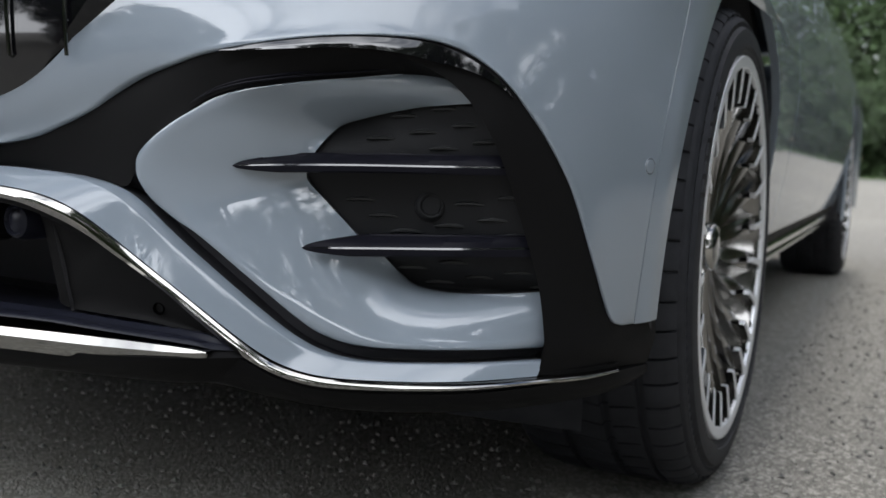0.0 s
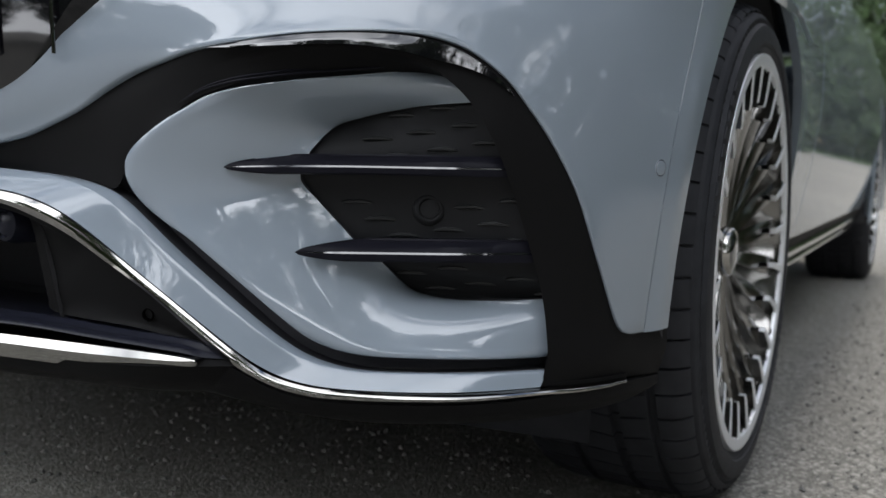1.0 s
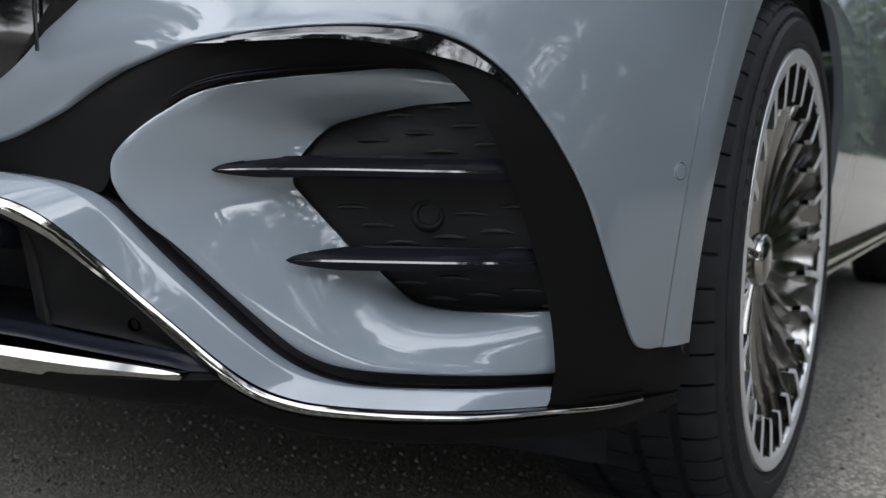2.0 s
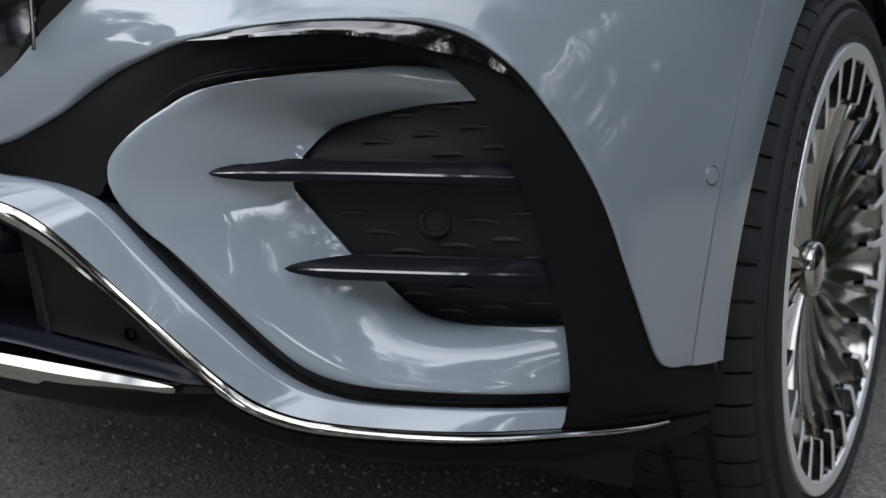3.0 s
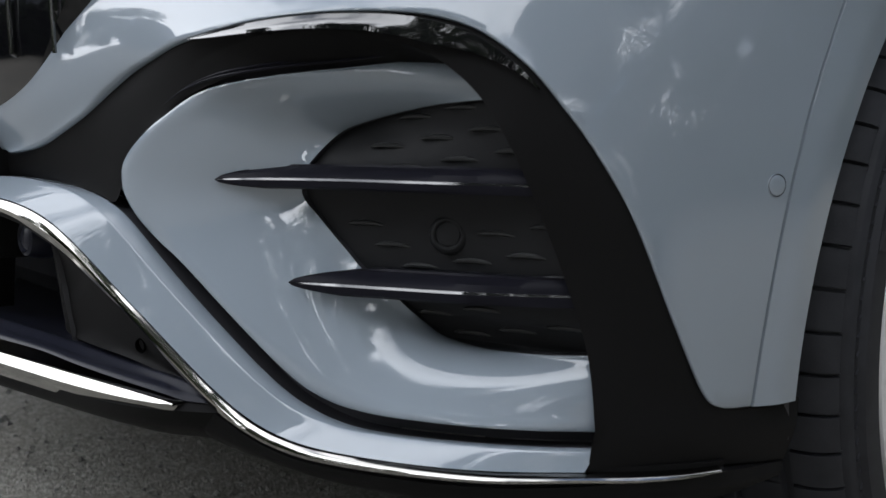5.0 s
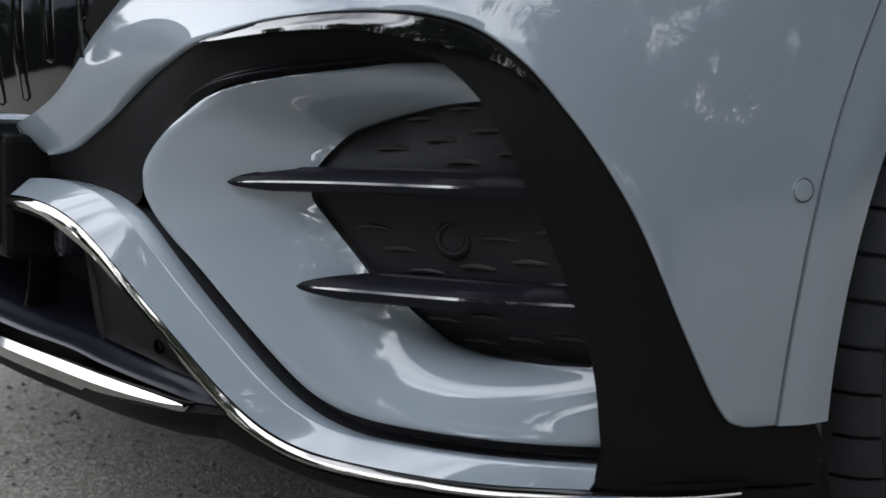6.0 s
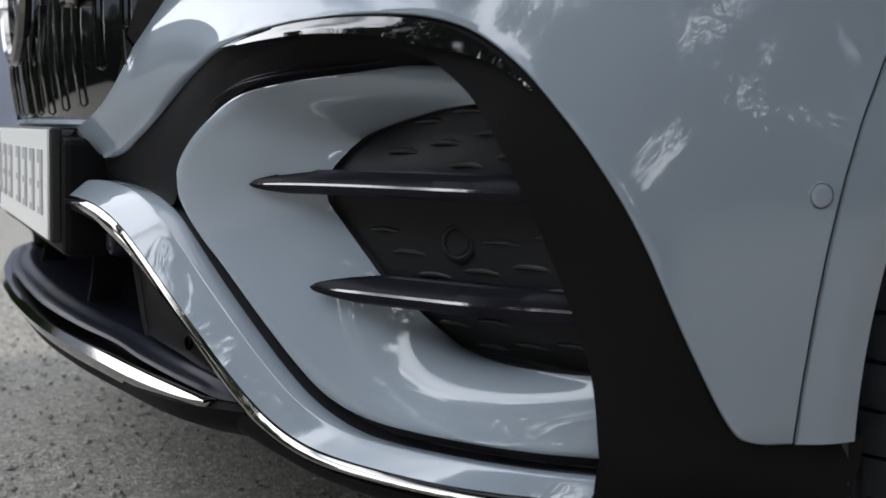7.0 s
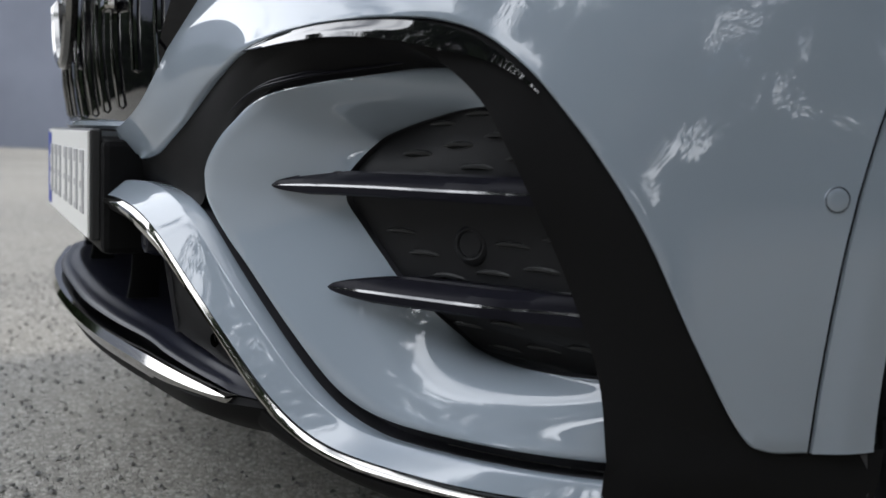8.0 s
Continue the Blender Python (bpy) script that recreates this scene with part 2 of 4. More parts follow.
STRIP_LOW = [(.235, -.788, .436), (.262, -.787, .437), (.300, -.785, .436), (.340, -.781, .434), (.375, -.776, .429), (.402, -.771, .421), (.428, -.764, .411), (.450, -.756, .399),
             (.472, -.748, .384), (.507, -.736, .361), (.533, -.726, .341), (.559, -.715, .318), (.596, -.699, .288), (.627, -.681, .268), (.660, -.665, .258),
             (.700, -.648, .256), (.757, -.619, .257), (.808, -.585, .259), (.857, -.538, .263)]
NOSE = [(0, -.812, .300), (.15, -.808, .300), (.28, -.795, .300), (.382, -.7775, .3005), (.468, -.7625, .3005), (.529, -.7475, .2990), (.565, -.7345, .2962), (.578, -.7285, .2938)]
RIM_OF_MESH = smooth_curve(MESH_EDGE[:23], 90)


def mesh_left(z):
    """Where the insert's edge stands at a height."""
    for a, b in zip(RIM_OF_MESH, RIM_OF_MESH[1:]):
        if b.z <= z <= a.z:
            return a.lerp(b, (a.z - z) / max(a.z - b.z, 1e-6))
    return RIM_OF_MESH[0] if z > 0.5 else RIM_OF_MESH[-1]


def mesh_depth(x, z):
    """The flat black mesh behind the insert, from the insert's edge to behind the surround."""
    a = mesh_left(z)
    back = -0.546 - (z - 0.444) * 0.30 + max(0, 0.378 - z) * 0.8
    f = (x - a.x) / max(0.85 - a.x, 0.03)
    return (a.y + 0.007) * (1 - f) + back * f


def skin_rows():
    """The rolled edge's line and the rows of the skin, fair along their length away from the edge."""
    n = 150
    low, top = smooth_curve(SKIN_LOW, n), smooth_curve(SKIN_TOP, n)
    mid = []
    for i, (a, b) in enumerate(zip(low, top)):
        u = i / (n - 1)
        rise = min(max((u - 0.40) / 0.22, 0), 1)
        fall = min(max((u - 0.72) / 0.28, 0), 1)
        bulge = 0.002 + 0.015 * rise * rise * (3 - 2 * rise) - 0.011 * fall * fall * (3 - 2 * fall)
        mid.append(inward(a.lerp(b, 0.5), -bulge))
    g = np.array([[tuple(p) for p in r] for r in relax(across([low, mid, top], 40), 60)])
    for _ in range(160):
        h = g.copy()
        share = np.linspace(0, 1, 40)[:, None, None] ** 0.5
        h[:, 1:-1] = g[:, 1:-1] + 0.25 * share * (g[:, :-2] + g[:, 2:] - 2 * g[:, 1:-1])
        g = h
    # the joint with the wing bows forward below and sweeps back above
    bow = np.interp(g[:, -1, 2], (0.31, 0.36, 0.41, 0.455, 0.50, 0.545, 0.59, 0.636, 0.70, 0.75), (-0.003, -0.008, -0.011, -0.012, -0.010, -0.004, 0.008, 0.026, 0.048, 0.064))
    share = np.clip((np.arange(n) / (n - 1) - 0.86) / 0.14, 0, 1) ** 2
    g[:, :, 1] += bow[:, None] * share[None, :]
    rows = [[Vector(p) for p in r] for r in g]
    # the panel starts a little above its edge, which rolls in
    cols = []
    for c in range(n):
        col = [r[c] for r in rows]
        acc = [0.0]
        for a, b in zip(col, col[1:]):
            acc.append(acc[-1] + (b - a).length)
        first = min(0.0030, acc[-1] * 0.18)
        out = []
        for k in range(39):
            d, q = first + (acc[-1] - first) * k / 38, 0
            while q < len(acc) - 2 and acc[q + 1] < d:
                q += 1
            out.append(col[q].lerp(col[q + 1], min(1, (d - acc[q]) / (acc[q + 1] - acc[q]))))
        cols.append(out)
    return rows[0], [[col[k] for col in cols] for k in range(39)]


SKIN_EDGE, SKIN_ROWS = skin_rows()


def skin_panel(flip):
    bm = bmesh.new()
    a, first = SKIN_EDGE, SKIN_ROWS[0]
    roll = [shift(a, 0.018, 0.0), shift(a, 0.006, 0.0), shift(a, 0.0026, -0.0003), [inward(p.lerp(q, 0.40), 0.0010) for p, q in zip(a, first)]]
    sheet(bm, roll + SKIN_ROWS)
    last = [r[-1] for r in SKIN_ROWS]
    sheet(bm, [last, [p + Vector((-0.0012, 0.0008, 0)) for p in last], [p + Vector((-0.0045, 0.0008, 0)) for p in last]])
    return bm


def trim_panel(flip):
    bm = bmesh.new()
    n = 120
    low = shift(smooth_curve(SKIN_LOW, n), 0.004, 0.001)
    mid, inn = smooth_curve(TRIM_MID, n), smooth_curve(TRIM_IN, n)
    for i in range(n):
        flat = min(max((0.44 - i / (n - 1)) / 0.12, 0), 1)
        mid[i] = mid[i].lerp(low[i].lerp(inn[i], 0.5), flat)
    upper = across([shift(low, 0.012, -0.003), low, [inward(a.lerp(b, 0.5), -0.001) for a, b in zip(low, mid)], mid], 14)
    lower = across([mid, [inward(a.lerp(b, 0.15), -0.001) for a, b in zip(mid, inn)], [a.lerp(b, 0.5) for a, b in zip(mid, inn)], inn], 10)
    # one even face towards the middle of the car, two faces round the arch
    fair = relax(upper[4:] + lower[1:], 120, 1)
    for i in range(n):
        w = min(max((0.47 - i / (n - 1)) / 0.10, 0), 1)
        for k, row in enumerate(upper[4:] + lower[1:]):
            row[i] = row[i].lerp(fair[k][i], w)
    lower[0] = upper[-1]
    sheet(bm, upper)
    sheet(bm, lower)
    return bm


def foot_panel(flip):
    """The lower end of the black surround, below the wing."""
    bm = bmesh.new()
    up = [(.900, -.478, .366), (.907, -.455, .328), (.914, -.436, .3145), (.9205, -.401, .311), (.927, -.365, .311), (.932, -.335, .312)]
    dn = [(.858, -.535, .272), (.872, -.508, .268), (.889, -.472, .267), (.908, -.425, .265), (.921, -.378, .261), (.926, -.343, .258)]
    md = [(.865, -.527, .316), (.884, -.497, .300), (.900, -.462, .292), (.914, -.416, .288), (.925, -.370, .287), (.930, -.338, .287)]
    rows = across([shift(smooth_curve(up, 30), 0.004), smooth_curve(md, 30), shift(smooth_curve(dn, 30), 0.003)], 10)
    sheet(bm, [shift(rows[0], 0.012)] + rows + [shift(rows[-1], 0.012)])
    last = [r[-1] for r in rows]
    sheet(bm, [last, [p + Vector((-0.05, 0.004, 0)) for p in last]])
    return bm


def gloss_panel(flip):
    """The gloss black band along the top of the surround: it faces up to the crown of the arch, then turns into the arm."""
    bm = bmesh.new()
    n = 121
    low, mid = smooth_curve(SKIN_LOW, n), smooth_curve(TRIM_MID, n)
    lo, hi = int(n * 8.4 / 22), int(n * 15.5 / 22)
    along = [(low[i + 4] - low[i - 4]).normalized() for i in range(lo, hi + 1)]
    rows = [[], [], []]
    for i in range(lo, hi + 1):
        f = (i - lo) / (hi - lo)
        grow = min(1, f / 0.24) ** 0.8
        ease = min(1, (1 - f) / 0.42)
        ease = 0.04 + 0.96 * ease * ease * (3 - 2 * ease)
        lean = 1 - min(max((f - 0.42) / 0.26, 0), 1)
        lean = lean * lean * (3 - 2 * lean)
        t = along[i - lo]
        a = inward(low[i].lerp(mid[i], 0.10), -0.0006)
        out = inward(a, -1) - a
        out = (out - t * out.dot(t)).normalized()
        down = t.cross(out)
        down = down if down.z < 0 else -down
        wide = (mid[i] - low[i]).length * 0.70 * grow * ease
        tilt = radians(11 + 15 * lean)
        b = a + down * math.cos(tilt) * wide + out * math.sin(tilt) * wide
        for r, p in zip(rows, (a, a.lerp(b, 0.5) + out * 0.0012 * grow * ease * lean, b)):
            r.append(p)
    for _ in range(4):
        rows = [[r[0]] + [(r[k - 1] + r[k] * 2 + r[k + 1]) / 4 for k in range(1, len(r) - 1)] + [r[-1]] for r in rows]
    rows = across(rows, 8)
    sheet(bm, [shift(rows[0], 0.006)] + rows)
    sheet(bm, [rows[-1], shift(rows[-1], 0.018)])
    return bm


def insert_panel(flip):
    bm = bmesh.new()
    n = 140
    edge, hole = smooth_curve(POD_EDGE, n), smooth_curve(MESH_EDGE, n)
    mid = []
    for i, (a, b) in enumerate(zip(edge, hole)):
        u = i / (n - 1)
        f, g, h = (min(max((u - a) / 0.2, 0), 1) for a in (0.18, 0.72, 0.50))
        bulge = 0.012 * g * g * (3 - 2 * g) * (1 - min(max((u - 0.93) / 0.07, 0), 1)) + 0.004 + 0.007 * f * f * (3 - 2 * f) - 0.006 * h * h * (3 - 2 * h)
        mid.append(inward(a.lerp(b, 0.5 + 0.13 * g), -bulge))
    for _ in range(8):
        mid = [mid[0]] + [(mid[i - 1] + mid[i] * 2 + mid[i + 1]) / 4 for i in range(1, n - 1)] + [mid[-1]]
    rows = across([edge, mid, hole], 46)
    rows = relax(rows, 170, 1)
    roll = [[inward(p.lerp(q, f), d) for p, q in zip(edge, rows[6])] for f, d in ((0.0, 0.032), (0.0, 0.0125), (0.04, 0.0066), (0.14, 0.0038), (0.32, 0.0018), (0.60, 0.0005))]
    sheet(bm, roll[:2], mat=1)
    sheet(bm, roll[1:] + rows[6:])
    sheet(bm, [hole, shift(hole, 0.0010), shift(hole, 0.012)], mat=1)
    return bm


def groove_panel(flip):
    """The dark joint between the insert and the lip."""
    bm = bmesh.new()
    n = 100
    a = even(POD_EDGE[10:], n)
    b = even(LIP_HIGH[3:], n)
    sheet(bm, [shift(a, 0.022), shift([p.lerp(q, 0.5) for p, q in zip(a, b)], 0.028), shift(b, 0.022)])
    # behind the joint of insert and surround
    a = smooth_curve(POD_EDGE[:12], 50)
    sheet(bm, [shift(a, 0.025), [p + Vector((0, 0.03, 0.02)) for p in a]])
    return bm


def lip_panel(flip):
    bm = bmesh.new()
    n = 120
    a, b = smooth_curve(LIP_HIGH, n), smooth_curve(LIP_LOW, n)
    for _ in range(25):
        a, b = ([r[0]] + [(r[i - 1] + r[i] * 2 + r[i + 1]) / 4 for i in range(1, n - 1)] + [r[-1]] for r in (a, b))
    # a narrow facet turns into the joint along a crown, the broad face below it is nearly flat
    rise = []
    for i in range(n):
        t = (a[min(i + 2, n - 1)] - a[max(i - 2, 0)] + b[min(i + 2, n - 1)] - b[max(i - 2, 0)]).normalized()
        v = t.cross(b[i] - a[i]).normalized()
        rise.append(v if v.y < 0 else -v)
    for _ in range(40):
        rise = [rise[0]] + [(rise[i - 1] + rise[i] * 2 + rise[i + 1]) / 4 for i in range(1, n - 1)] + [rise[-1]]
    mids = [[p.lerp(q, f) + v.normalized() * d for p, q, v in zip(a, b, rise)] for f, d in ((0.10, 0.0027), (0.23, 0.0051), (0.31, 0.0056), (0.65, 0.0029))]
    rows = across([a] + mids + [b], 20)
    up = [inward(p, 0.0012, -0.0002) for p in a]
    back = [inward(p, 0.030, 0.004) for p in a]
    under = [inward(p, 0.005, 0.0015) for p in b]
    sheet(bm, [back, [inward(p, 0.003, 0.0004) for p in a]], mat=1)
    sheet(bm, [[inward(p, 0.003, 0.0004) for p in a], up] + rows + [under, [inward(p, 0.016, 0.001) for p in b]])
    return bm


def strip_panel(flip):
    """The bright moulding under the lip."""
    bm = bmesh.new()
    n = 130
    hi = smooth_curve(LIP_LOW + [(.880, -.500, .2685), (.898, -.462, .2672), (.910, -.430, .2672)], n)
    lo = smooth_curve(STRIP_LOW + [(.880, -.501, .2615), (.898, -.463, .2612), (.911, -.428, .2622)], n)
    top = [inward(p.lerp(q, 0.14), 0.0) for p, q in zip(hi, lo)]
    crown = [inward(p.lerp(q, 0.38), -0.0034) for p, q in zip(hi, lo)]
    crest = [inward(p.lerp(q, 0.60), -0.0050) for p, q in zip(hi, lo)]
    edge = [inward(p.lerp(q, 0.94), -0.0034) for p, q in zip(hi, lo)]
    end = [inward(q, 0.0022) for q in lo]
    sheet(bm, [shift(top, 0.012)] + across([top, crown, crest], 7))
    sheet(bm, [crest, [p.lerp(q, 0.12) for p, q in zip(crest, edge)], edge])
    rows = [edge, [p.lerp(q, 0.5) for p, q in zip(edge, end)], end, shift(end, 0.014)]
    sheet(bm, rows)
    bm.faces.new([bm.verts.new(r[-1]) for r in (top, crown, crest, edge, end)])
    return bm


def backing_panel(flip):
    """The black channel that the moulding sits in."""
    bm = bmesh.new()
    n = 110
    hi = smooth_curve(LIP_LOW + [(.885, -.490, .2710), (.905, -.447, .2695), (.914, -.425, .2695)], n)
    lo = smooth_curve(STRIP_LOW + [(.885, -.491, .2590), (.905, -.448, .2588), (.915, -.424, .2598)], n)
    rows = [shift(hi, 0.004, -0.001), shift([p.lerp(q, 0.5) for p, q in zip(hi, lo)], 0.006), shift(lo, 0.001, 0.001)]
    sheet(bm, [shift(hi, 0.02, -0.002)] + rows + [shift(lo, 0.003, 0.006)])
    return bm


def valance_panel(flip):
    """The black lower edge that rolls under the car."""
    bm = bmesh.new()
    n = 110
    high = [(.500, -.700, .280), (.566, -.712, .286), (.600, -.700, .282), (.627, -.681, .264), (.660, -.664, .254), (.700, -.647, .252), (.757, -.619, .253), (.808, -.585, .255),
            (.858, -.540, .260), (.888, -.485, .263), (.912, -.428, .2625), (.922, -.377, .2595), (.925, -.345, .2570)]
    low = [(.480, -.680, .254), (.540, -.680, .249), (.575, -.670, .242), (.602, -.652, .234), (.640, -.630, .226), (.690, -.606, .222), (.745, -.580, .223), (.800, -.546, .226),
           (.845, -.503, .229), (.880, -.455, .232), (.900, -.414, .234), (.911, -.376, .237), (.915, -.352, .241)]
    a, b = smooth_curve(high, n), smooth_curve(low, n)
    mid = [inward(p.lerp(q, 0.55), -0.008) for p, q in zip(a, b)]
    rows = across([a, mid, b], 12)
    sheet(bm, [shift(a, 0.010)] + rows + [inward_row for inward_row in (shift(b, 0.03, 0.004), shift(b, 0.10, 0.004))])
    end = [r[-1] for r in rows]
    sheet(bm, [end, [p + Vector((-0.05, 0.004, 0)) for p in end]])
    return bm


def cheek_panel(flip):
    """The flat side of the lower duct, with a rib and a small round hole."""
    bm = bmesh.new()
    n = 40
    right = smooth_curve([(.365, -.770, .430), (.405, -.764, .418), (.430, -.756, .408), (.448, -.746, .396), (.468, -.743, .383), (.507, -.732, .358), (.533, -.722, .338), (.559, -.712, .315), (.580, -.705, .300)], n)
    left = smooth_curve([(.362, -.748, .425), (.366, -.743, .405), (.371, -.740, .380), (.376, -.737, .350), (.380, -.735, .330), (.384, -.733, .318), (.430, -.731, .315), (.500, -.722, .312), (.575, -.706, .300)], n)
    rows = across([right, [a.lerp(b, 0.5) + Vector((0, 0.004, 0)) for a, b in zip(right, left)], left], 8)
    sheet(bm, rows)
    rib = [p for p in left[:26]]
    sheet(bm, [rib, [p + Vector((-0.006, 0.004, 0)) for p in rib], [p + Vector((-0.012, 0.05, 0)) for p in rib], [p + Vector((-0.02, 0.20, 0)) for p in rib]])
    return bm


def ledge_panel(flip):
    """The rounded shelf at the foot of the lower duct."""
    bm = bmesh.new()
    n = 80
    line = smooth_curve([(0, -.772, .324), (.15, -.768, .324), (.28, -.756, .322), (.384, -.738, .319), (.450, -.733, .317), (.510, -.723, .314), (.560, -.712, .307), (.584, -.703, .299), (.606, -.684, .290)], n)
    nose = smooth_curve([(0, -.800, .307), (.15, -.797, .307), (.28, -.782, .306), (.384, -.762, .305), (.450, -.754, .303), (.510, -.742, .300), (.560, -.727, .296), (.578, -.716, .292), (.594, -.700, .290), (.606, -.688, .284)], n)
    foot = [p + Vector((0, 0.014, -0.0015)) for p in nose]
    back = [p + Vector((0, 0.16, -0.022)) for p in line]
    step = [p + Vector((0, 0.020, -0.011)) for p in line]
    line = [p + Vector((0, 0, -0.005 * min(max((0.57 - p.x) / 0.07, 0), 1))) for p in line]
    # hollow between the crest behind and the rounded front edge
    fade = [min(max((0.606 - p.x) / 0.07, 0), 1) for p in line]
    hollow = [[a.lerp(b, f) + Vector((0, -0.001 * f, d)) * w for a, b, w in zip(line, nose, fade)] for f, d in ((0.12, 0.0008), (0.45, 0.0004), (0.70, 0.0020), (0.90, 0.0022))]
    sheet(bm, [back, step, [p + Vector((0, 0.006, -0.001)) for p in line]] + across([line] + hollow + [nose, foot], 24) + [[p + Vector((0, 0.03, 0)) for p in foot]])
    return bm


def blade_front(flip):
    """The bright wing along the lower edge: a narrow facet that faces up and a taller one below it, deeper towards the middle."""
    bm = bmesh.new()
    n = 140
    top = smooth_curve([(x, y, z - 0.002) for x, y, z in NOSE], n)
    for _ in range(120):
        top = [top[0]] + [(top[i - 1] + top[i] * 2 + top[i + 1]) / 4 for i in range(1, n - 1)] + [top[-1]]
    crest, crest2, low = [], [], []
    for i, p in enumerate(top):
        u = i / (n - 1)
        h = 1 if u < 0.52 else max(0.10, 1 - ((u - 0.52) / 0.48) ** 1.6)
        step = min(max((p.x - 0.424) / 0.020, 0), 1)
        drop = 0.0175 - 0.0065 * step * step * (3 - 2 * step) - 0.0045 * max(0, (u - 0.70) / 0.30)
        c = inward(p, -0.0056 * h, 0.0078 * h)
        crest.append(c)
        crest2.append(inward(c, 0.00072, 0.0010))
        drop *= math.sqrt(max(0.04, 1 - max(0, (u - 0.955) / 0.045) ** 2))
        low.append(inward(c, 0.72 * drop, drop))
    sheet(bm, [[p + Vector((0, 0.03, 0.001)) for p in top]] + across([top, crest], 3))
    sheet(bm, [crest, crest2])
    sheet(bm, across([crest2, [inward(a.lerp(b, 0.5), -0.0010) for a, b in zip(crest2, low)], low], 6) + [[p + Vector((0, 0.03, 0.002)) for p in low]])
    tip = [r[-1] for r in (top, crest, crest2, low)]
    bm.faces.new([bm.verts.new(p) for p in tip])
    return bm


def duct_rib(x, y):
    """An upright fin from the shelf to the roof of the lower duct."""
    bm = bmesh.new()
    rows = []
    for k in range(9):
        z, f = 0.314 + 0.125 * k / 8, k / 8
        flare = 0.003 * (1 - min(1, k / 2)) ** 2
        xx, yy = x - 0.014 * f, y + 0.010 * f
        rows.append([Vector((xx + dx, yy + dy, z)) for dx, dy in ((0.0030, 0.035), (0.0024 + flare, 0.004), (0.0012 + flare, 0.0005 - flare), (-0.0012 - flare, 0.0005 - flare), (-0.0024 - flare, 0.004), (-0.0030, 0.035))])
    sheet(bm, rows)
    return bm


def skin_return(flip):
    """The small facet below the fold at the inner end of the bumper skin."""
    bm = bmesh.new()
    a = smooth_curve([(.2575, -.7765, .5175), (.262, -.769, .507), (.2715, -.7525, .4895)], 12)
    b = smooth_curve([(.2555, -.7750, .5150), (.253, -.768, .503), (.2500, -.7580, .4855)], 12)
    c = [inward(p, 0.014, 0.0) for p in b]
    sheet(bm, [a, [p.lerp(q, 0.5) for p, q in zip(a, b)], b, c])
    d = [a[-1].lerp(b[-1], k / 4) for k in range(5)]
    sheet(bm, [d, [inward(p, 0.012, -0.002) for p in d]])
    return bm


def spoiler_panel(flip):
    """The black underside below the bright wing."""
    bm = bmesh.new()
    n = 90
    a = smooth_curve([(0, -.807, .2770), (.15, -.803, .2770), (.28, -.790, .2770), (.382, -.771, .2775), (.468, -.760, .2800), (.529, -.749, .2835), (.570, -.730, .2850), (.612, -.688, .2840)], n)
    b = smooth_curve([(0, -.770, .244), (.15, -.766, .244), (.28, -.752, .245), (.382, -.735, .246), (.468, -.718, .247), (.520, -.705, .248), (.560, -.682, .249), (.604, -.640, .244)], n)
    c = [p.lerp(q, 0.5) + Vector((0, -0.006, -0.004)) * (1 - (i / (n - 1)) ** 6) for i, (p, q) in enumerate(zip(a, b))]
    sheet(bm, [[p + Vector((0, 0.03, 0.02)) for p in a]] + across([a, c, b], 8) + [[p + Vector((0, 0.08, -0.006)) for p in b]])
    return bm


def duct_cavity(flip):
    bm = bmesh.new()
    # roof, back and side walls of the lower duct and of the gap behind the surround
    sheet(bm, [[Vector((x, -.755, .448)) for x in (0, .2, .38)], [Vector((x, -.60, .44)) for x in (0, .2, .40)], [Vector((x, -.56, .30)) for x in (0, .2, .42)], [Vector((x, -.70, .29)) for x in (0, .2, .42)]])
    sheet(bm, [[Vector((.38, -.755, .45)), Vector((.40, -.60, .45))], [Vector((.40, -.733, .30)), Vector((.42, -.56, .29))]])
    return bm


def louvre(flip, ridge, up, down):
    """One pointed black blade across the mesh, along its front ridge."""
    bm = bmesh.new()
    n = 70
    nose = smooth_curve(ridge, n)
    rows = [[] for _ in range(9)]
    deeps = []
    for i, p in enumerate(nose):
        left = mesh_left(p.z)
        f = min(max((p.x - left.x + 0.02) / 0.06, 0), 1)
        f = f * f * (3 - 2 * f)
        deeps.append((p.y + 0.001 + 0.045 * min(1, i / 18)) * (1 - f) + (mesh_depth(max(p.x, left.x), p.z) + 0.006) * f)
    for _ in range(10):
        deeps = [deeps[0]] + [(deeps[i - 1] + deeps[i] * 2 + deeps[i + 1]) / 4 for i in range(1, n - 1)] + [deeps[-1]]
    deeps = [max(d, p.y + 0.03 * min(1, i / 18)) for i, (p, d) in enumerate(zip(nose, deeps))]
    for i, (p, deep) in enumerate(zip(nose, deeps)):
        u = i / (n - 1)
        g = min(1, u / 0.24) ** 0.5 if u > 0 else 0.0
        d = deep - p.y
        hu, hd = up * g + 0.0004, down * g + 0.0004
        for row, (dx, dy, dz) in zip(rows, ((0.015, 1.0, hu), (0.010, 0.50, hu), (0.008, 0.46, hu * 0.86), (0.003, 0.14, hu * 0.46), (0.0005, 0.032, hu * 0.05),
                                            (0, 0.0, -hd * 0.14), (0.001, 0.03, -hd * 0.8), (0.004, 0.12, -hd), (0.015, 1.0, -hd * 0.9))):
            row.append(Vector((p.x + dx * g, p.y + dy * d, p.z + dz)))
    sheet(bm, rows[:3])
    sheet(bm, rows[2:5])
    sheet(bm, [[p + Vector((0, -0.00005, 0)) for p in r] for r in rows[4:6]], mat=1)
    sheet(bm, rows[5:])
    return bm


